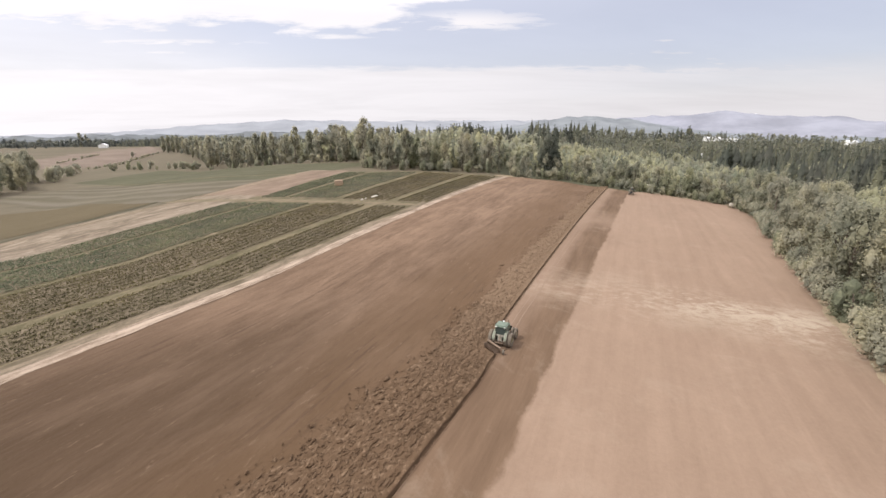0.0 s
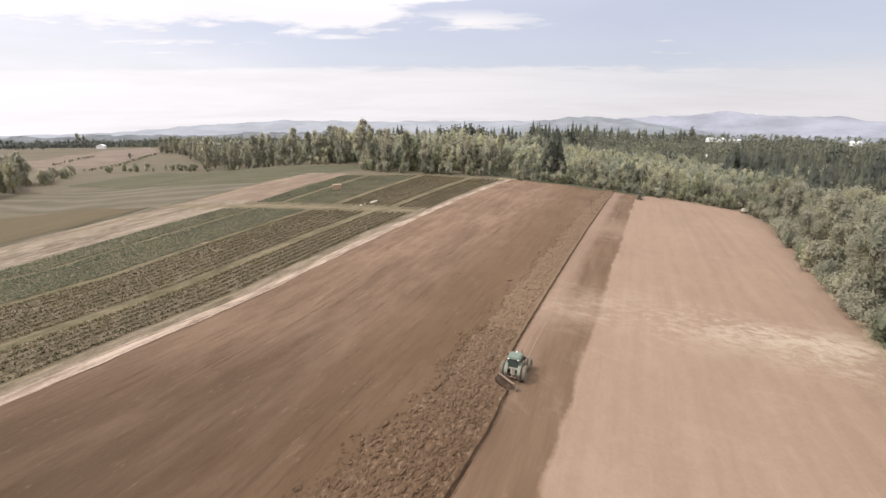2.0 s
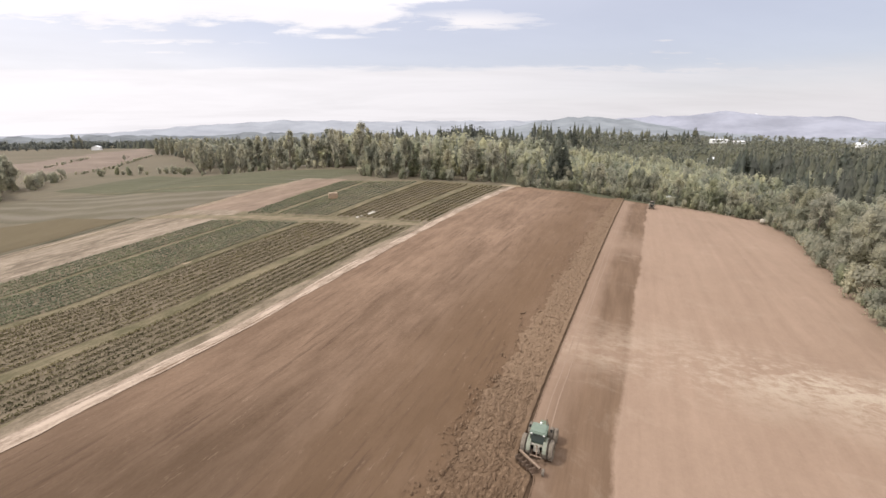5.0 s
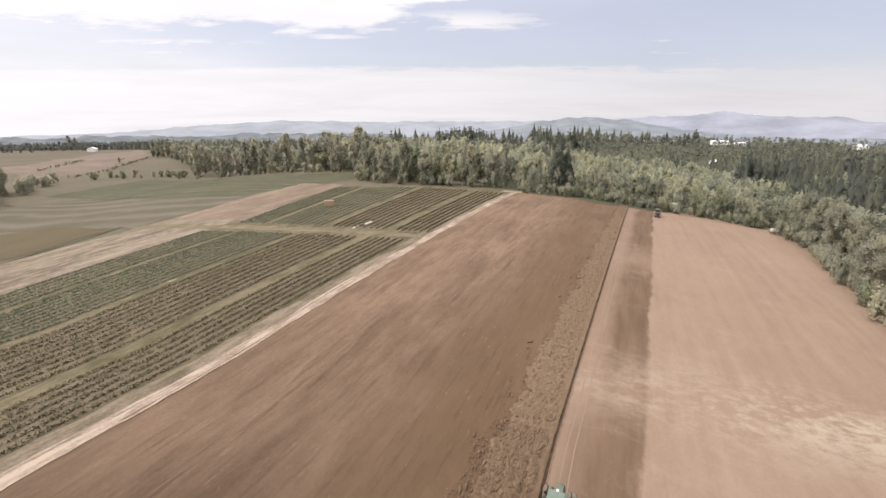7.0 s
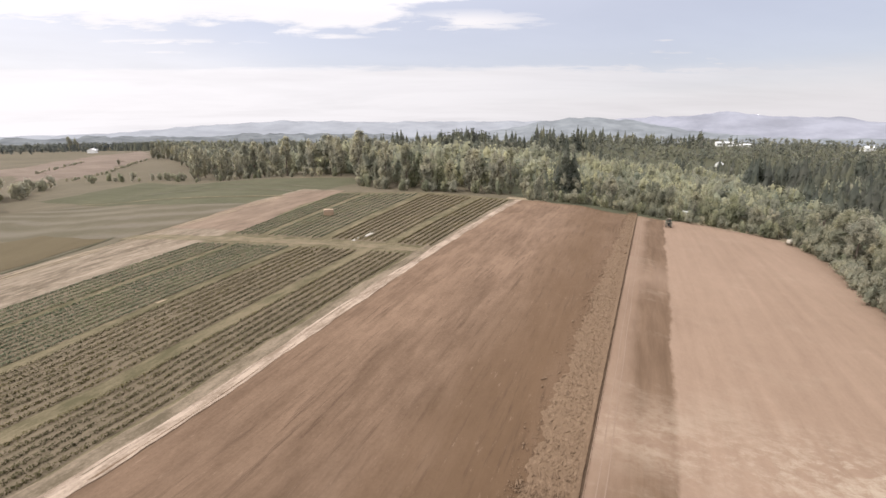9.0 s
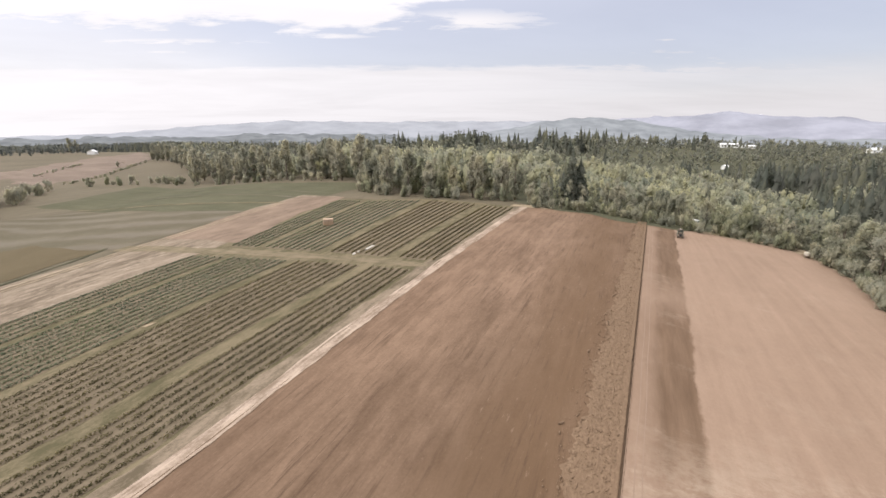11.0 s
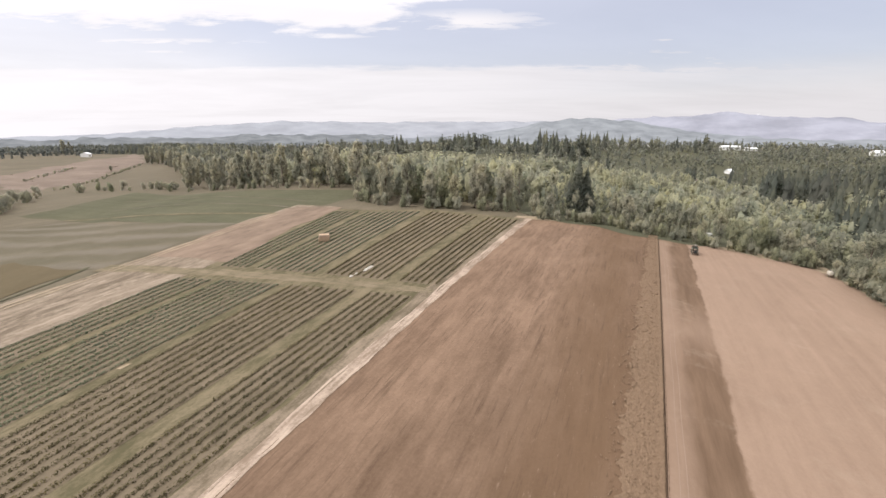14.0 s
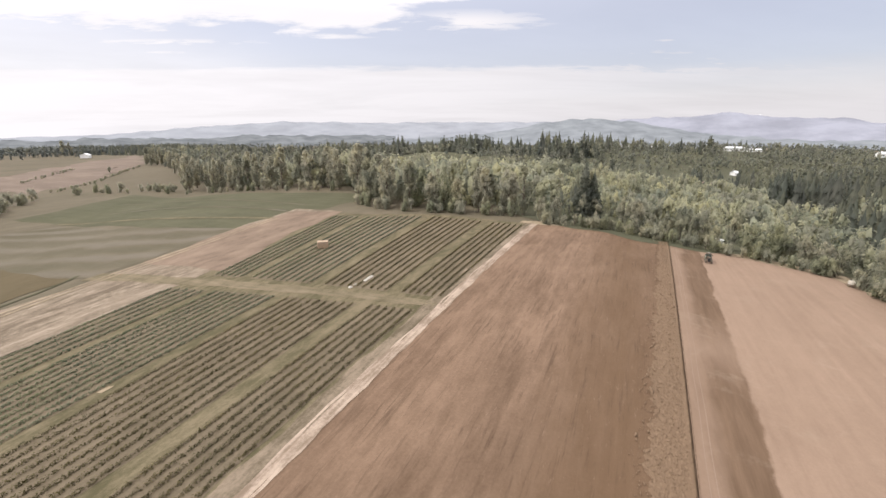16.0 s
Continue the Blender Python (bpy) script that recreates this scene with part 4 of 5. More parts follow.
def scatter(n, r0, r1, fan0, fan1):
    """Random places in a ring sector round the fields (angles in degrees left of +y)."""
    r = np.sqrt(far_rng.uniform(r0 * r0, r1 * r1, n))
    a = np.radians(far_rng.uniform(fan0, fan1, n))
    return -12 - r * np.sin(a), 22 + r * np.cos(a)


def woods_mesh(name, x, y, h, spread, quads, size, leaf, fir, label, lobes=6):
    """Many tree crowns joined in one mesh."""
    out, base = [], []
    for k in range(6):
        q = fir_quads(far_rng, 1.0, spread, 6 if quads > 40 else 2, max(2, quads // 20), size, 6 if quads > 40 else 5, 7 if quads > 40 else 3) if fir else broad_quads(far_rng, 1.0, spread, lobes, max(1, quads // lobes), size, 0.10)
        base.append(q)
    z = land(x, y)
    pick, turn = far_rng.integers(0, 6, len(x)), far_rng.uniform(0, 6.28, len(x))
    for k in range(6):
        s = np.where(pick == k)[0]
        if not len(s):
            continue
        c, sn = np.cos(turn[s])[:, None, None], np.sin(turn[s])[:, None, None]
        w = (h[s] * far_rng.uniform(0.85, 1.2, len(s)))[:, None, None]
        b, nv = base[k][None, :, :4], base[k][None, :, 4:]
        X = (b[..., 0] * c - b[..., 1] * sn) * w + x[s][:, None, None]
        Y = (b[..., 0] * sn + b[..., 1] * c) * w + y[s][:, None, None]
        Z = b[..., 2] * h[s][:, None, None] + z[s][:, None, None] - 0.3
        N = np.stack([nv[..., 0] * c - nv[..., 1] * sn, nv[..., 0] * sn + nv[..., 1] * c, np.broadcast_to(nv[..., 2], (len(s), nv.shape[1], 4))], -1)
        out.append(np.concatenate([np.stack([X, Y, Z], -1), N], 2).reshape(-1, 8, 3))
    return tagged(new(name, quads_mesh(name, np.concatenate(out), leaf)), label, "woods", kind="stuff")


def in_wood(x, y, margin=0.0):
    wy = np.interp(x, WX, WY)
    east = x > right_x(np.clip(y, -60, 215)) + 7
    return ((y > wy + margin) & (x < 47)) | (east & (x >= 47 - 14)) | ((x >= 47) & (y > -80))


def clear(x, y):
    """Fields, yards and clearings among the woods."""
    c = np.zeros(len(x), bool)
    for cx, cy, rx, ry in ((66, 530, 20, 40), (32, 470, 40, 32), (122, 815, 46, 66), (-205, 438, 64, 34), (285, 815, 26, 50), (20, 760, 40, 30), (-20, 800, 50, 30)):
        c |= ((x - cx) / rx) ** 2 + ((y - cy) / ry) ** 2 < 1
    r = np.hypot(x, y)
    c |= (r > 620) & (patchy(x, y, 95, 3.3) > 0.42)
    return c


# near belts behind the first trees
for count, r0, r1, quads, size, lobes in ((1250, 40, 215, 230, 0.022, 7), (2700, 215, 400, 100, 0.028, 5)):
    x, y = scatter(count, r0, r1, -34, 62)
    ok = in_wood(x, y, 4) & ~clear(x, y)
    x, y = x[ok], y[ok]
    firs = patchy(x, y, 60, 9.1) + 0.62 * ((x > 62) & (y > 230)) > 0.64
    tallw = (x < -60) & (y < 330)
    pale = patchy(x, y, 45, 2.2) > -0.05
    hh = far_rng.uniform(6.5, 14, len(x)) + tallw * far_rng.uniform(5, 10, len(x))
    for sel, leaf, label in ((~firs & pale, M_WOODPALE, "dense pale green broadleaf wood behind the field"), (~firs & ~pale, M_WOOD, "dense green broadleaf wood behind the field")):
        woods_mesh("woods", x[sel], y[sel], hh[sel], 0.31, quads, size, leaf, False, label, lobes)
    if firs.sum() > 3:
        woods_mesh("fir_woods", x[firs], y[firs], hh[firs] * 1.45, 0.2, 60, 0.04, M_WOODFIR, True, "dark stand of firs in the valley wood")
# middle distance
xa, ya = scatter(5200, 400, 900, -30, 68)
xb, yb = scatter(2200, 560, 1000, -30, 24)
x, y = np.concatenate([xa, xb]), np.concatenate([ya, yb])
ok = in_wood(x, y, 6) & ~clear(x, y)
x, y = x[ok], y[ok]
knoll = np.exp(-((x + 225) / 190) ** 2 - ((y - 520) / 110) ** 2) + np.exp(-((x + 40) / 150) ** 2 - ((y - 690) / 120) ** 2)
firs = (patchy(x, y, 90, 9.1) + 0.38 * knoll + 0.30 * ((x > 80) & (y < 480)) > 0.52)
pale = patchy(x, y, 70, 2.2) > 0.0
hh = far_rng.uniform(6, 14, len(x)) + (~firs & (x < -330) & (y < 620)) * far_rng.uniform(5, 10, len(x))
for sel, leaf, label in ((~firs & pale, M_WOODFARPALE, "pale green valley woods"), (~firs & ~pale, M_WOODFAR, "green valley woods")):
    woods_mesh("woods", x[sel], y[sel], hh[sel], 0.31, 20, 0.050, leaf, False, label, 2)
woods_mesh("fir_woods", x[firs], y[firs], hh[firs] * 1.7, 0.25, 42, 0.085, M_WOODFIR, True, "dark fir wood on the knoll")
# stands of dark firs: on the knolls, along the valley
for cx, cy, rx, ry, n, h0, h1 in ((-332, 505, 42, 22, 16, 20, 29), (-265, 540, 62, 22, 34, 20, 30), (-190, 560, 45, 22, 30, 21, 31), (-150, 590, 18, 14, 7, 20, 27), (-112, 672, 42, 26, 34, 22, 33),
                                  (-58, 690, 34, 24, 22, 19, 29), (20, 700, 22, 16, 6, 18, 27), (52, 700, 10, 8, 3, 22, 28), (44, 440, 26, 18, 26, 12, 22), (68, 440, 22, 22, 26, 13, 22), (74, 372, 20, 34, 80, 18, 28), (112, 352, 24, 48, 70, 18, 27),
                                  (96, 400, 26, 34, 70, 15, 25), (-44, 250, 7, 7, 4, 18, 25), (-72, 330, 14, 10, 5, 16, 22), (-10, 420, 24, 14, 8, 13, 20), (170, 560, 40, 30, 20, 14, 22)):
    d, a = np.sqrt(far_rng.random(n)), far_rng.uniform(0, 6.28, n)
    fx, fy = cx + rx * d * np.cos(a), cy + ry * d * np.sin(a)
    woods_mesh("fir_woods", fx, fy, far_rng.triangular(h0 * 0.5, h0 * 0.8, h1 * 0.95, n), 0.26, 90, 0.036, M_WOODFIR, True, "stand of dark pointed firs in the valley woods")
# far plain
xa, ya = scatter(10500, 900, 3200, -26, 72)
xb, yb = scatter(3000, 960, 2000, 46, 72)
x, y = np.concatenate([xa, xb]), np.concatenate([ya, yb])
west = x < -700
ok = (patchy(x, y, 210, 5.5) > np.where(west, -0.30, -0.12)) & ~clear(x, y)
x, y = x[ok], y[ok]
firs = patchy(x, y, 240, 9.1) > 0.12
hh = far_rng.uniform(8, 14, len(x))
# the leaf colour here carries the haze of the distance
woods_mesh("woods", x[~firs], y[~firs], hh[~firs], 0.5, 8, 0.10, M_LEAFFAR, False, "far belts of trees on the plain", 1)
woods_mesh("fir_woods", x[firs], y[firs], hh[firs] * 1.3, 0.3, 10, 0.10, M_WOODFIR, True, "far belts of firs on the plain")


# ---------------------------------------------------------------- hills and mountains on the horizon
# far slopes: haze imitated by a bluish base colour and a weak glow
def distance(name, base, haze_glow, strength, scale, var=0.35):
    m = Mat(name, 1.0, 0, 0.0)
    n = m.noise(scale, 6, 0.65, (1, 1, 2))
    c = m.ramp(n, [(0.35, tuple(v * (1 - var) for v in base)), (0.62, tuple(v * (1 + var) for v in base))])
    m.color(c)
    m.b.inputs["Emission Color"].default_value, m.b.inputs["Emission Strength"].default_value = (*haze_glow, 1), strength
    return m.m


def ridge(name, D, depth, a0, a1, crest, material, label, rough=6.0, n=160):
    """A range of hills at distance D; angles in degrees to the right of the view's middle, crest(angle) in metres."""
    v, f = [], []
    prof = [(-1.0, 0.0), (-0.72, 0.30), (-0.45, 0.58), (-0.2, 0.85), (0.0, 1.0), (0.35, 0.6), (0.8, 0.0)]
    for i in range(n + 1):
        a = a0 + (a1 - a0) * i / n
        t = radians(22.73 - a)
        top = crest(a)
        for p, k in prof:
            r = D + depth * p
            b = rough * noise.fractal(Vector((a * 0.55, p * 3, D / 700)), 0.9, 2.0, 5)
            v.append((-r * math.sin(t), r * math.cos(t), -50 + (top + 50 + b) * k))
    w = len(prof)
    for i in range(n):
        f += [(i * w + j, (i + 1) * w + j, (i + 1) * w + j + 1, i * w + j + 1) for j in range(w - 1)]
    return tagged(new(name, mesh_from(name, v, f, material, True)), label, "hills", kind="structure")


def bell(a, c, s):
    return math.exp(-((a - c) / s) ** 2)


# blue tints and glow below stand in for haze; the slopes emit nothing themselves
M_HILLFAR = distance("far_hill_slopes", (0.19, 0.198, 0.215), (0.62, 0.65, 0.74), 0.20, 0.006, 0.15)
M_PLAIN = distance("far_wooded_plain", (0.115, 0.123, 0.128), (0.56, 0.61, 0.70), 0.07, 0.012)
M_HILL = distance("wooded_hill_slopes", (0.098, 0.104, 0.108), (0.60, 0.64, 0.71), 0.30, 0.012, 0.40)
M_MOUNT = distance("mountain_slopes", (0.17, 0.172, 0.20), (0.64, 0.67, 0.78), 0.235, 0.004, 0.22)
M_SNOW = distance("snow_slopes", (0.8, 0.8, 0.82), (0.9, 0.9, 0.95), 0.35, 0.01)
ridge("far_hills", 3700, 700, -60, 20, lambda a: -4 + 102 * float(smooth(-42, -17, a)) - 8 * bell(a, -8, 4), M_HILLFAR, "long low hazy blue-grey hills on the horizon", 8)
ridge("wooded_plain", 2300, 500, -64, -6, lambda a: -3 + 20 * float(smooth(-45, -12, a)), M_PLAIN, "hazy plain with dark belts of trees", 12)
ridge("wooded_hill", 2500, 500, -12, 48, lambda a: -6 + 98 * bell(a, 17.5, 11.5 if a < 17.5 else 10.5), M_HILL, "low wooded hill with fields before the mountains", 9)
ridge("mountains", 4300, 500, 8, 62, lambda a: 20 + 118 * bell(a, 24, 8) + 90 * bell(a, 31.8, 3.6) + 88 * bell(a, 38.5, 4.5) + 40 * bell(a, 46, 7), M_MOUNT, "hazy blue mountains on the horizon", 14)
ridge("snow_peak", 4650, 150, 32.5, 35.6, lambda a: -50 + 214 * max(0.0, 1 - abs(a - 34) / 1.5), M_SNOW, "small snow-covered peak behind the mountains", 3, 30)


# ---------------------------------------------------------------- machines
M_PAINT = dull("green_tractor_paint", (0.105, 0.128, 0.085), 0.2, 2.0, 0.45)
M_ROOF = dull("faded_green_roof", (0.128, 0.165, 0.128), 0.12, 1.5, 0.5)
M_TYRE = dull("dusty_tyre", (0.155, 0.130, 0.102), 0.25, 6.0, 0.95)
M_RIM = dull("dusty_yellow_rim", (0.27, 0.23, 0.13), 0.2, 4.0, 0.6)
M_STEEL = dull("worn_steel", (0.20, 0.145, 0.105), 0.35, 5.0, 0.6, 0.3)
M_DARK = dull("black_plastic", (0.03, 0.03, 0.03), 0.2, 4.0, 0.6)
M_WHITE = dull("white_paint", (0.78, 0.78, 0.75), 0.06, 1.5, 0.5)
M_SHEETMETAL = dull("dusty_pale_metal", (0.33, 0.31, 0.26), 0.3, 6.0, 0.7)
M_DUST = dull("dusty_fender", (0.19, 0.20, 0.155), 0.2, 3.0, 0.7)
M_GRIMY = dull("grimy_brown_paint", (0.115, 0.092, 0.068), 0.25, 2.0, 0.7)
gm = Mat("cab_glass", 0.05, 0, 0.6)
gm.color((0.05, 0.065, 0.06))
M_GLASS = gm.m


def wheel(parent, x, y, r, w, lugs=22):
    """A tractor wheel with lugged tyre, rim and hub; its axle lies along x."""
    bm = bmesh.new()
    prof = [(-w / 2, r * 0.58), (-w / 2, r * 0.90), (-w * 0.36, r * 0.985), (0, r), (w * 0.36, r * 0.985), (w / 2, r * 0.90), (w / 2, r * 0.58)]
    n = 28
    rings = [[bm.verts.new((px, pr * math.cos(2 * math.pi * k / n), pr * math.sin(2 * math.pi * k / n))) for px, pr in prof] for k in range(n)]
    for k in range(n):
        for j in range(len(prof) - 1):
            bm.faces.new((rings[k][j], rings[k][j + 1], rings[(k + 1) % n][j + 1], rings[(k + 1) % n][j]))
        bm.faces.new((rings[k][-1], rings[k][0], rings[(k + 1) % n][0], rings[(k + 1) % n][-1]))
    for k in range(lugs):
        a = 2 * math.pi * k / lugs
        lug = bmesh.ops.create_cube(bm, size=1)["verts"]
        side = 1 if k % 2 else -1
        m = Matrix.Rotation(a, 4, "X") @ Matrix.Translation((side * w * 0.22, 0, r * 0.99)) @ Matrix.Rotation(radians(35 * side), 4, "Z") @ Matrix.Diagonal((w * 0.55, 0.05, 0.07, 1))
        bmesh.ops.transform(bm, matrix=m, verts=lug)
    tyre = part("tyre", bm, M_TYRE, parent)
    tyre.location = (x, y, r)
    bm = bmesh.new()
    cyl(bm, (-w * 0.2, 0, 0), (w * 0.2, 0, 0), r * 0.58, r * 0.58, 20)
    cyl(bm, (-w * 0.45, 0, 0), (w * 0.45, 0, 0), r * 0.2, r * 0.2, 12)
    part("rim", bm, M_RIM, tyre)
    return tyre


def tractor(name, label, duals, plough, paint, top):
    root = new(name)
    tagged(root, label, "tractor", "farm machines")
    # bonnet, narrowing to the grille
    bm = bmesh.new()
    box(bm, 0, 2.15, 1.55, 0.86, 2.1, 0.75, (0.86, 0.94), 0.07)
    part("bonnet", bm, paint, root)
    bm = bmesh.new()
    box(bm, 0, 3.24, 1.5, 0.7, 0.08, 0.6, (0.9, 1), 0.02)
    part("grille", bm, M_DARK, root, "black front grille")
    bm = bmesh.new()
    box(bm, 0, 1.6, 0.95, 0.62, 3.4, 0.55, (0.9, 1), 0.05)
    box(bm, 0, 0.0, 0.95, 1.5, 0.5, 0.4, (1, 1), 0.05)
    part("chassis", bm, M_DARK, root)
    bm = bmesh.new()
    box(bm, 0, 3.5, 0.95, 0.8, 0.35, 0.5, (1, 1), 0.04)
    part("front_weight", bm, M_DARK, root)
    bm = bmesh.new()
    cyl(bm, (0.42, 2.0, 1.8), (0.42, 2.0, 2.95), 0.06, 0.055, 10)
    part("exhaust_pipe", bm, M_STEEL, root)
    # cab
    cab = new("cab")
    cab.parent = root
    bm = bmesh.new()
    box(bm, 0, 0.35, 1.45, 1.5, 1.5, 0.5, (1, 1), 0.05)
    part("cab_floor", bm, paint, cab)
    for px in (-1, 1):
        for py, pw in ((-0.38, 0.1), (1.05, 0.08), (0.3, 0.06)):
            bm = bmesh.new()
            cyl(bm, (px * 0.74, py, 1.65), (px * 0.70, py * 0.95 + 0.02, 2.72), pw * 0.6, pw * 0.5, 8)
            part("pillar", bm, paint, cab)
    for cx, cy, sx, sy in ((0, -0.40, 1.34, 0.03), (0, 1.06, 1.34, 0.03), (-0.72, 0.34, 0.03, 1.34), (0.72, 0.34, 0.03, 1.34)):
        bm = bmesh.new()
        box(bm, cx, cy, 2.2, sx, sy, 0.98)
        part("window_pane", bm, M_GLASS, cab, "dark tinted cab glass")
    bm = bmesh.new()
    box(bm, 0, 0.32, 2.82, 1.72, 1.78, 0.24, (0.86, 0.86), 0.09)
    part("roof", bm, top, root, "cab roof with a rounded edge")
    bm = bmesh.new()
    cyl(bm, (0, 1.02, 2.93), (0, 1.02, 3.08), 0.12, 0.09, 12)
    part("roof_beacon", bm, M_WHITE, root, "white beacon")
    for px in (-0.6, 0.6):
        bm = bmesh.new()
        box(bm, px, -0.52, 2.74, 0.2, 0.08, 0.12, (1, 1), 0.02)
        part("work_lamp", bm, M_WHITE, root, "white rear work lamp")
        bm = bmesh.new()
        box(bm, px * 1.75, 1.05, 2.35, 0.22, 0.05, 0.34, (1, 1), 0.02)
        cyl(bm, (px * 1.2, 1.0, 2.4), (px * 1.75, 1.05, 2.4), 0.02, 0.02, 6)
        part("mirror", bm, M_DARK, root)
        # curved mudguard over the rear wheel
        bm = bmesh.new()
        rows = []
        for k in range(9):
            a = radians(20 + 150 * k / 8)
            rows.append([bm.verts.new((px * (1.0 if e == 0 else 1.62), -0.05 + rr * math.cos(a), 0.98 + rr * math.sin(a))) for e in (0, 1) for rr in (1.04, 1.10)])
        for p, q in zip(rows, rows[1:]):
            for i, j in ((0, 1), (1, 3), (3, 2), (2, 0)):
                bm.faces.new((p[i], p[j], q[j], q[i]))
        part("mudguard", bm, M_DUST, root, "dusty curved mudguard")
        bm = bmesh.new()
        for z in (0.7, 1.0, 1.3):
            box(bm, px * 1.4, 0.95, z, 0.35, 0.28, 0.04)
        part("step", bm, M_DARK, root)
    for px in (-1, 1):
        wheel(root, px * 0.80, 0, 0.96, 0.46)
        wheel(root, px * 0.85, 2.75, 0.72, 0.40, 18)
        if duals:
            wheel(root, px * 1.34, 0, 0.96, 0.46)
            wheel(root, px * 1.30, 2.75, 0.72, 0.36, 18)
    if not plough:
        return root
    rig = new("mounted_plough")
    tagged(rig, "rusty mounted plough with five turned shares behind the tractor", "plough", "farm machines")
    bm = bmesh.new()
    cyl(bm, (-1.35, -1.05, 0.75), (0.75, -2.75, 0.75), 0.13, 0.13, 8)
    cyl(bm, (-0.9, -1.25, 0.62), (0.65, -2.45, 0.62), 0.09, 0.09, 8)
    cyl(bm, (-0.45, -1.25, 0.75), (0.55, -1.25, 0.75), 0.06, 0.06, 8)
    cyl(bm, (0, -0.6, 1.45), (0.2, -1.7, 0.95), 0.045, 0.045, 8)
    for px in (-0.4, 0.4):
        cyl(bm, (px, -0.35, 0.7), (px, -1.3, 0.72), 0.045, 0.045, 8)
    part("frame", bm, M_STEEL, rig)
    for k in range(5):
        f = (k + 0.5) / 5
        x, y = -1.2 + 1.9 * f, -1.1 - 1.55 * f
        bm = bmesh.new()
        cyl(bm, (x, y, 0.8), (x - 0.03, y + 0.12, 0.2), 0.05, 0.045, 6)
        part("leg", bm, M_STEEL, rig)
        # mouldboard: a twisted curved plate
        bm = bmesh.new()
        cols = []
        for i in range(6):
            u = i / 5
            col = []
            for j in range(4):
                w = j / 3
                col.append(bm.verts.new((x - 0.5 * u - 0.16 * w * u, y + 0.25 - 0.75 * u, 0.03 + 0.55 * w + 0.04 * u)))
            for j in range(4):
                col.append(bm.verts.new(col[3 - j].co + Vector((-0.02, 0.03, 0))))
            cols.append(col)
        for p, q in zip(cols, cols[1:]):
            for j in range(8):
                bm.faces.new((p[j], p[(j + 1) % 8], q[(j + 1) % 8], q[j]))
        bm.faces.new(cols[0])
        bm.faces.new(cols[-1][::-1])
        part("mouldboard", bm, M_STEEL, rig, "polished earth-caked mouldboard")
    bm = bmesh.new()
    cyl(bm, (0.86, -2.5, 0.3), (1.04, -2.5, 0.3), 0.3, 0.3, 18)
    part("depth_wheel", bm, M_TYRE, rig)
    # rear linkage and dusty plate under the cab window
    bm = bmesh.new()
    box(bm, 0, -0.62, 1.62, 1.5, 0.12, 0.2, (0.96, 1), 0.03)
    box(bm, 0, -0.6, 1.15, 0.7, 0.2, 0.7, (0.8, 1), 0.04)
    part("rear_plate", bm, M_SHEETMETAL, root, "dusty pale plate under the rear window")
    return root, rig


def settle(ob, x, y, turn, lift=0.16):
    ob.matrix_basis = pose(x, y, float(land(x, y)) + lift, 0, 0, turn) @ Matrix.Scale(0.94, 4)


TX, TY = -13.1, 50.2
big, rig = tractor("tractor", "green tractor with dual wheels and glazed cab on the ploughed field", True, True, M_PAINT, M_ROOF)
settle(big, TX, TY, -1.2, 0.13)
settle(rig, TX, TY, -1.2, 0.10)
rig.matrix_basis = rig.matrix_basis @ Matrix.Diagonal((1.12, 1.0, 1.15, 1))
small = tractor("tractor", "distant dusty brown tractor working near the wood", False, False, M_GRIMY, M_GRIMY)
settle(small, 1.0, 199.5, 178, 0.12)


def disc_harrow(x, y, turn):
    root = new("disc_harrow")
    tagged(root, "low steel disc harrow towed behind the distant tractor", "harrow", "farm machines")
    for py in (-2.0, -3.0):
        bm = bmesh.new()
        cyl(bm, (-1.6, py, 0.75), (1.6, py, 0.75), 0.06, 0.06, 8)
        part("frame_bar", bm, M_STEEL, root)
        for k in range(9):
            bm = bmesh.new()
            px = -1.5 + 3.0 * k / 8
            cyl(bm, (px - 0.02, py, 0.26), (px + 0.05, py, 0.26), 0.30, 0.24, 14)
            cyl(bm, (px, py, 0.26), (px, py, 0.75), 0.025, 0.025, 6)
            part("disc", bm, M_STEEL, root)
    bm = bmesh.new()
    cyl(bm, (0, -0.9, 0.7), (0, -3.0, 0.75), 0.05, 0.05, 8)
    part("drawbar", bm, M_STEEL, root)
    settle(root, x, y, turn, 0.10)


disc_harrow(1.0, 199.5, 178)

# ---------------------------------------------------------------- turned clods
def clod_mesh(seed):
    bm = bmesh.new()
    bmesh.ops.create_icosphere(bm, subdivisions=1, radius=1)
    for v in bm.verts:
        v.co *= 1 + 0.38 * noise.noise(v.co * 1.3 + Vector((seed, 0, 0)))
        v.co.z *= 0.7
    out = np.array([v.co[:] for v in bm.verts]), [[v.index for v in f.verts] for f in bm.faces]
    bm.free()
    return out


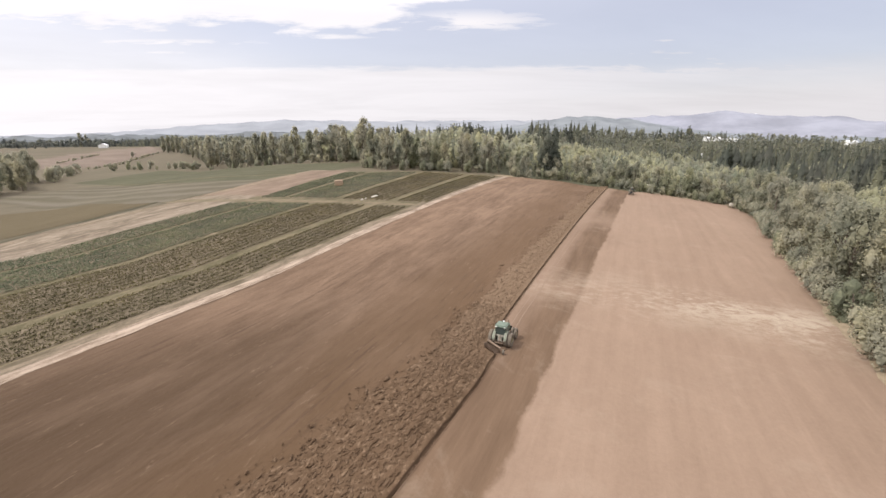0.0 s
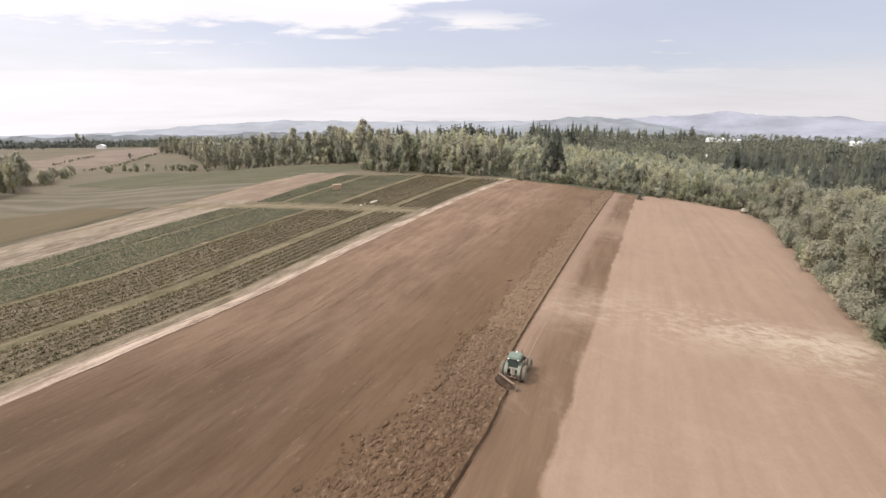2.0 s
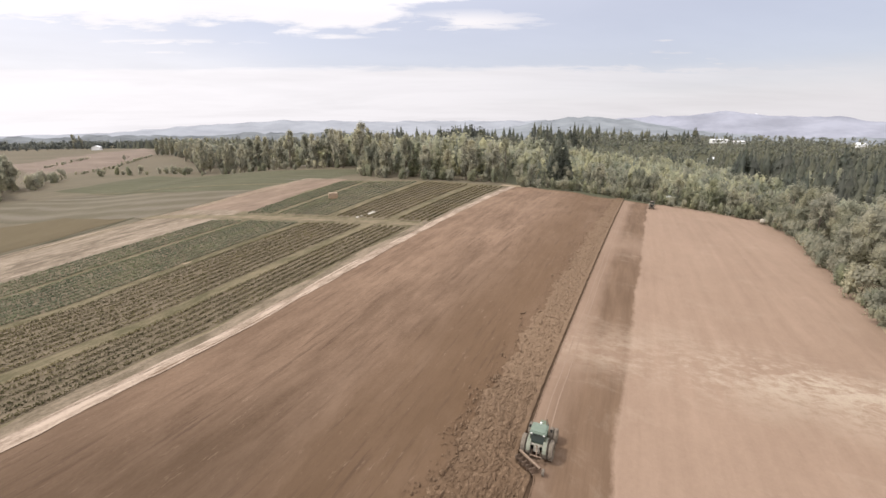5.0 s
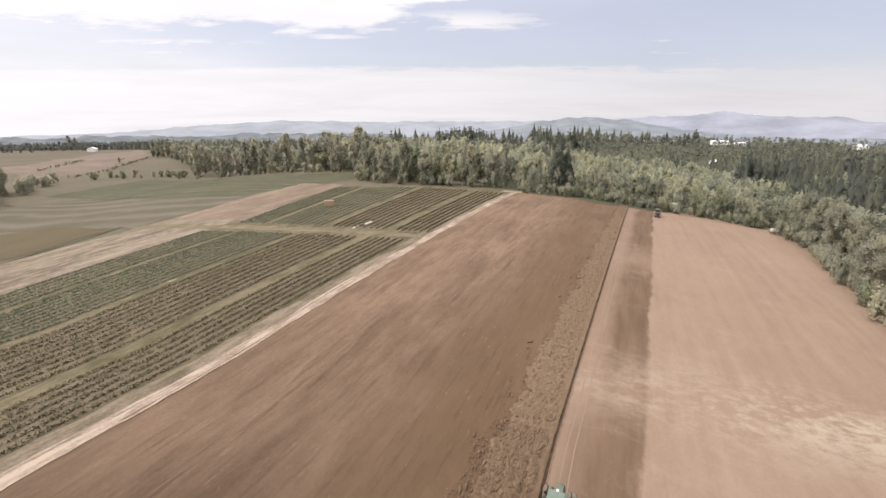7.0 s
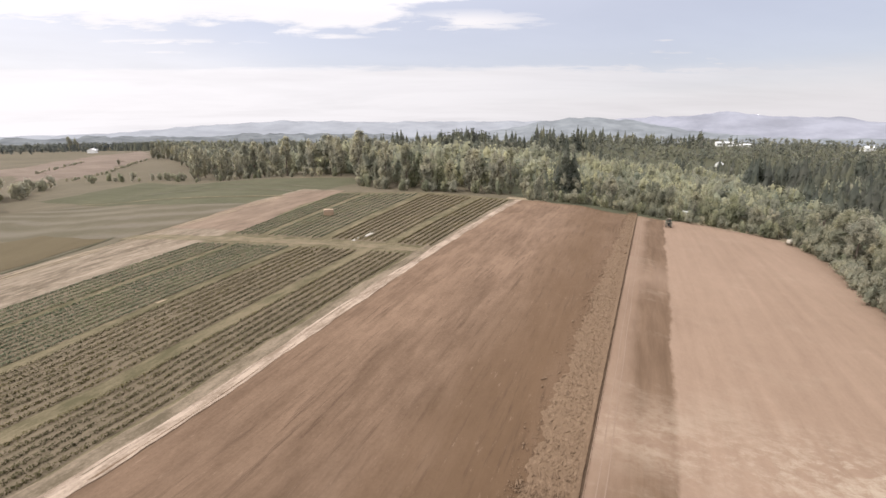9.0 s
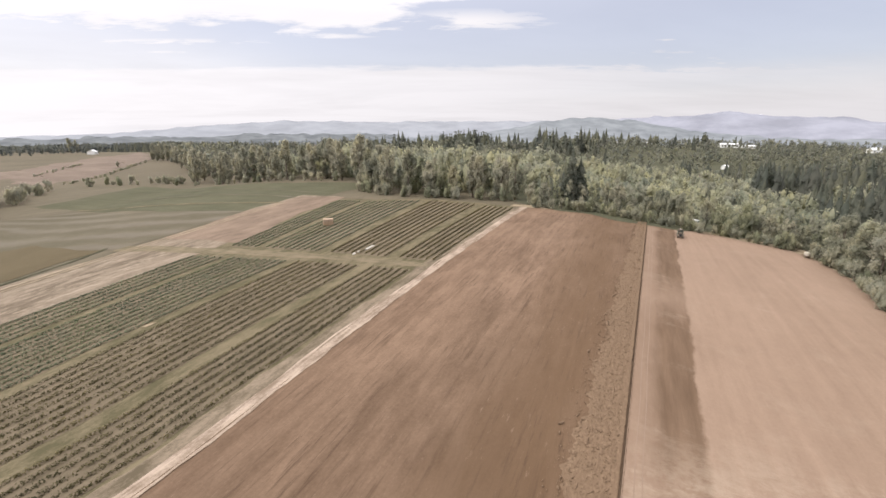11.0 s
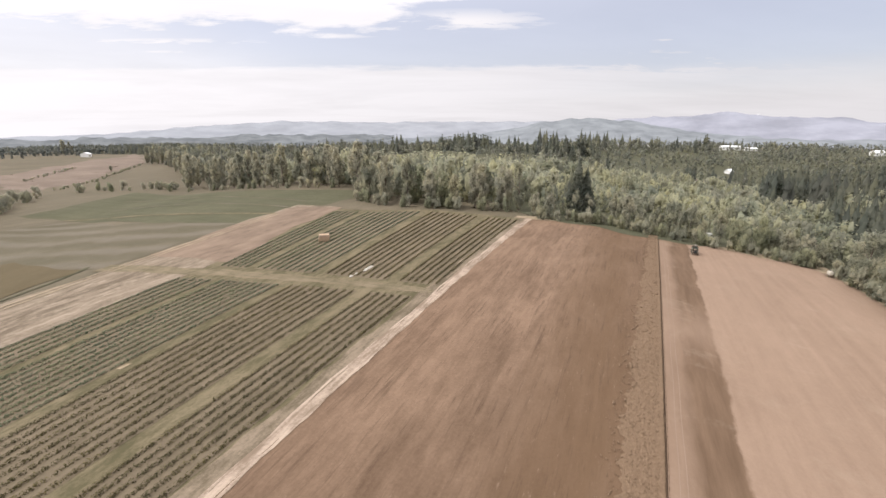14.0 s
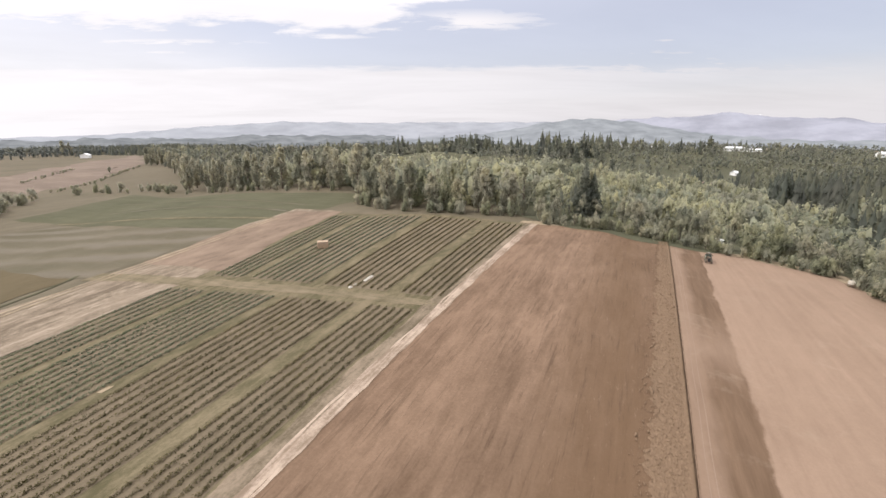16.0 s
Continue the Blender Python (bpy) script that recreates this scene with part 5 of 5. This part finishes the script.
def clods(name, n, seed, y0, y1, size, label):
    rng = np.random.default_rng(seed)
    shapes = [clod_mesh(k * 3.7) for k in range(5)]
    y = rng.uniform(y0, y1, n)
    f = rng.beta(1.9, 1.0, n)
    x = clod_x(y) - 2.2 + (furrow_x(y) - clod_x(y) + 1.3) * f
    z = land(x, y) + 0.14 + 0.10
    V, F, o = [], [], 0
    for k in range(n):
        sv, sf = shapes[k % 5]
        a, sc = rng.normal(0, 0.3), size * rng.lognormal(0, 0.6)
        c, sn = math.cos(a), math.sin(a)
        p = sv * sc * np.array([1.0, rng.uniform(1.2, 4.0), 1.15])
        V.append(np.stack([p[:, 0] * c - p[:, 1] * sn + x[k], p[:, 0] * sn + p[:, 1] * c + y[k], p[:, 2] + z[k]], 1))
        F += [[i + o for i in g] for g in sf]
        o += len(sv)
    tagged(new(name, mesh_from(name, np.concatenate(V).tolist(), F, M_CLOD)), label, "soil", kind="stuff")


clods("soil_clods", 13500, 33, 0, 62, 0.034, "coarse freshly turned clods of dark earth behind the plough")
clods("soil_clods", 4800, 31, 60, 120, 0.030, "turned clods of dark earth on the ploughed strip")
clods("soil_clods", 2600, 32, 120, 218, 0.045, "crumbled clods of earth along the older ploughing")
for off in (1.0, 1.8):
    sheet("wheel_mark", lambda y, o=off: furrow_x(y) + o + 0.05 * np.sin(y * 0.3), lambda y, o=off: furrow_x(y) + o + 0.11 + 0.05 * np.sin(y * 0.3), 51, 214, 2, 160, M_WHEEL, 0.118, "pale wheel mark beside the furrow", "track")

# ---------------------------------------------------------------- straw stack, covers, stakes
M_STRAW = dull("straw", (0.34, 0.25, 0.17), 0.2, 5.0, 0.95)
# slightly paler straw for the top layer of bales
M_STRAWTOP = dull("pale_straw", (0.36, 0.275, 0.20), 0.15, 5.0, 0.95)
M_TWINE = dull("orange_twine", (0.45, 0.22, 0.10), 0.2, 5.0, 0.8)


def straw_stack(x, y, turn):
    root = new("straw_bale_stack")
    tagged(root, "stack of large pale straw bales standing between crop rows", "bales")
    for lay in range(3):
        for i in range(2):
            for j in range(2):
                bm = bmesh.new()
                box(bm, (i - 0.5) * 1.7 + 0.03 * lay, (j - 0.5) * 1.3 - 0.02 * lay, 0.37 + 0.74 * lay, 1.66, 1.26, 0.73, (0.99, 0.99), 0.06)
                bale = part("bale", bm, M_STRAWTOP if lay == 2 else M_STRAW, root)
                bm = bmesh.new()
                for px in (-0.5, 0, 0.5):
                    box(bm, (i - 0.5) * 1.7 + px, (j - 0.5) * 1.3, 0.37 + 0.74 * lay, 0.025, 1.285, 0.75)
                part("twine", bm, M_TWINE, bale)
    root.matrix_basis = pose(x, y, float(land(x, y)) + 0.10, 0, 0, turn) @ Matrix.Scale(1.02, 4)


straw_stack(-113.6, 156.4, 40)
patch("soil_spot", (-99.0, 79.6), (-98.0, 79.8), (-97.9, 81.8), (-98.8, 81.3), 8, M_MARGIN, 0.14, "pale heap of bare spilled soil on the lane", 0.3)


M_SHEET = dull("dusty_white_plastic", (0.46, 0.43, 0.37), 0.12, 2.0, 0.5)


def crop_cover(x, y, length, width, turn, label):
    """White sheeting humped over a crop row, creased and pegged at its ends."""
    v, f, n, w = [], [], 26, 8
    for i in range(n + 1):
        for j in range(w + 1):
            s, t = i / n - 0.5, j / w - 0.5
            z = 0.38 * math.cos(t * math.pi) * (1 - abs(2 * s) ** 6) + 0.10 * noise.noise(Vector((s * 9, t * 5, x)))
            v.append((t * width + 0.1 * noise.noise(Vector((s * 5, 3, x))), s * length, max(z, 0.02)))
    f = [(i * (w + 1) + j, i * (w + 1) + j + 1, (i + 1) * (w + 1) + j + 1, (i + 1) * (w + 1) + j) for i in range(n) for j in range(w)]
    k = len(v)
    v += [(a, b, c - 0.02) for a, b, c in v]
    f += [(a + k, d + k, c + k, b + k) for a, b, c, d in f]
    ob = tagged(new("crop_cover", mesh_from("crop_cover", v, f, M_SHEET, True)), label, "sheeting", "white covers on the crop")
    ob.matrix_basis = pose(x, y, float(land(x, y)) + 0.16, 0, 0, turn)


crop_cover(-84.1, 136.6, 4.6, 0.9, 2, "long white plastic sheet over a crop row")
crop_cover(-84.6, 131.6, 1.1, 0.7, 8, "small crumpled white plastic sheet on the crop")
crop_cover(-84.9, 129.6, 1.0, 0.7, -20, "small crumpled white plastic sheet at the row end")


def stake(x, y, h):
    root = bmesh.new()
    cyl(root, (0, 0, -0.3), (0.03, 0, h), 0.09, 0.07, 8)
    box(root, 0, 0, h * 0.82, 0.42, 0.06, 0.10, (1, 1), 0.01)
    me = bpy.data.meshes.new("stake")
    root.to_mesh(me)
    root.free()
    me.materials.append(M_BARK)
    ob = tagged(new("stake", me), "dark wooden stake with a short crossbar among the rows", "post", "stakes in the crop")
    ob.location = (x, y, float(land(x, y)))


stake(-110.9, 202.0, 1.9)
stake(-112.4, 184.5, 1.7)


def water_tank(x, y, turn):
    root = new("water_tank_trailer")
    tagged(root, "white plastic water tank on a small trailer by the trees", "trailer")
    bm = bmesh.new()
    box(bm, 0, 0, 1.35, 1.35, 1.9, 1.3, (0.86, 0.9), 0.3)
    part("tank", bm, M_SHEET, root)
    bm = bmesh.new()
    cyl(bm, (0, 0.3, 1.95), (0, 0.3, 2.10), 0.25, 0.22, 14)
    part("lid", bm, M_DARK, root)
    bm = bmesh.new()
    box(bm, 0, 0, 0.62, 1.5, 2.4, 0.12)
    cyl(bm, (0, 1.2, 0.62), (0, 2.4, 0.55), 0.05, 0.05, 8)
    part("frame", bm, M_STEEL, root)
    for px in (-0.85, 0.85):
        wheel(root, px, 0, 0.36, 0.22, 10)
    settle(root, x, y, turn, 0.10)


water_tank(36.6, 197.5, 30)


def camper(x, y, turn):
    root = new("caravan")
    tagged(root, "white caravan half hidden behind shrubs at the wood", "caravan")
    bm = bmesh.new()
    box(bm, 0, 0, 1.6, 2.1, 4.6, 2.0, (0.94, 0.9), 0.18)
    part("body", bm, M_WHITE, root)
    for cx, cy, sx, sy in ((-1.03, 0.9, 0.05, 1.1), (1.03, 0.9, 0.05, 1.1), (0, -2.24, 1.3, 0.05)):
        bm = bmesh.new()
        box(bm, cx, cy, 1.85, sx, sy, 0.6)
        part("window_pane", bm, M_GLASS, root)
    bm = bmesh.new()
    box(bm, -1.04, -1.0, 1.5, 0.04, 0.65, 1.6)
    part("door", bm, M_DUST, root)
    for px in (-0.95, 0.95):
        wheel(root, px, 0, 0.34, 0.2, 10)
    settle(root, x, y, turn, 0.22)


camper(8.0, 229.5, 60)

# ---------------------------------------------------------------- buildings
M_SIDING = dull("white_siding", (0.80, 0.80, 0.78), 0.05, 0.5, 0.6)
M_METALROOF = dull("pale_metal_roof", (0.80, 0.81, 0.83), 0.06, 0.3, 0.4)
M_SHINGLE = dull("grey_shingle", (0.34, 0.33, 0.33), 0.15, 0.8, 0.85)
M_WINDOW = gm.m


def house(name, x, y, turn, w, d, h, rise, roof_mat, label, wall_mat=None, panes=3, drop=0.5):
    """A gabled building with walls, roof, door and windows."""
    root = new(name)
    tagged(root, label, "building", "buildings in the valley")
    v = [(-w / 2, -d / 2, -1), (w / 2, -d / 2, -1), (w / 2, d / 2, -1), (-w / 2, d / 2, -1), (-w / 2, -d / 2, h), (w / 2, -d / 2, h), (w / 2, d / 2, h), (-w / 2, d / 2, h), (-w / 2, 0, h + rise), (w / 2, 0, h + rise)]
    f = [(0, 1, 5, 4), (2, 3, 7, 6), (1, 2, 6, 9, 5), (3, 0, 4, 8, 7), (3, 2, 1, 0)]
    child("wall", mesh_from("wall", v, f, wall_mat or M_SIDING), root)
    o, t = 0.45, 0.22
    k = rise / (d / 2)
    v, f = [], []
    for sgn in (-1, 1):
        b = len(v)
        for xx in (-w / 2 - o, w / 2 + o):
            for yy, zz in ((0, h + rise), (sgn * (d / 2 + o), h - o * k)):
                v += [(xx, yy, zz + 0.02), (xx, yy, zz + t)]
        f += [tuple(b + i for i in q) for q in ((1, 3, 7, 5), (0, 4, 6, 2), (2, 6, 7, 3), (0, 2, 3, 1), (4, 5, 7, 6), (0, 1, 5, 4))]
    child("roof", mesh_from("roof", v, f, roof_mat), root)
    for sgn in (-1, 1):
        for i in range(panes):
            bm = bmesh.new()
            px = (i + 0.5) / panes * w - w / 2
            if sgn == -1 and i == panes // 2:
                box(bm, px, sgn * d / 2, 1.05, 1.1, 0.12, 2.1)
                part("door", bm, M_DARK, root)
            else:
                box(bm, px, sgn * d / 2, h * 0.55, min(1.6, w / panes * 0.5), 0.12, h * 0.32)
                part("window", bm, M_WINDOW, root)
    root.matrix_basis = pose(x, y, float(land(x, y)), 0, 0, turn)
    return root


house("farm_house", 69, 556, 55, 6.5, 5, 2.6, 1.8, M_METALROOF, "white farmhouse with a pale roof among trees")
house("warehouse", 120, 872, 12, 26, 14, 5.5, 1.5, M_METALROOF, "long white warehouse with a pale metal roof", panes=6)
house("warehouse", 146, 866, 12, 16, 12, 3.6, 1.2, M_METALROOF, "low white warehouse beside a larger one", panes=5)
house("barn", 72, 880, 20, 14, 9, 3.5, 1.6, M_METALROOF, "small white barn near the warehouses", panes=4)
house("barn", -830, 488, -40, 20, 11, 4.5, 2.5, M_METALROOF, "white-roofed barn on the open western fields", panes=4)
house("farm_house", 290, 842, 30, 16, 9, 5, 2.4, M_METALROOF, "white house with a pale roof in the valley")
house("farm_house", -36, 760, 10, 14, 9, 4, 2.5, M_SHINGLE, "pale house with a grey roof on the far rise")
house("farm_house", 6, 782, -15, 12, 9, 4, 2.5, M_METALROOF, "white house on the far rise")
house("farm_house", -84, 720, 15, 12, 8, 4, 2.5, M_SHINGLE, "pale house with a grey roof beside firs")
patch("clearing", (8, 466), (66, 470), (64, 494), (4, 490), 12, M_FARFIELD, 0.4, "dry tan clearing among the valley woods", 2)
patch("clearing", (-275, 412), (-140, 412), (-145, 466), (-265, 470), 16, M_GREEN, 0.3, "pale green meadow on the wooded knoll", 4)
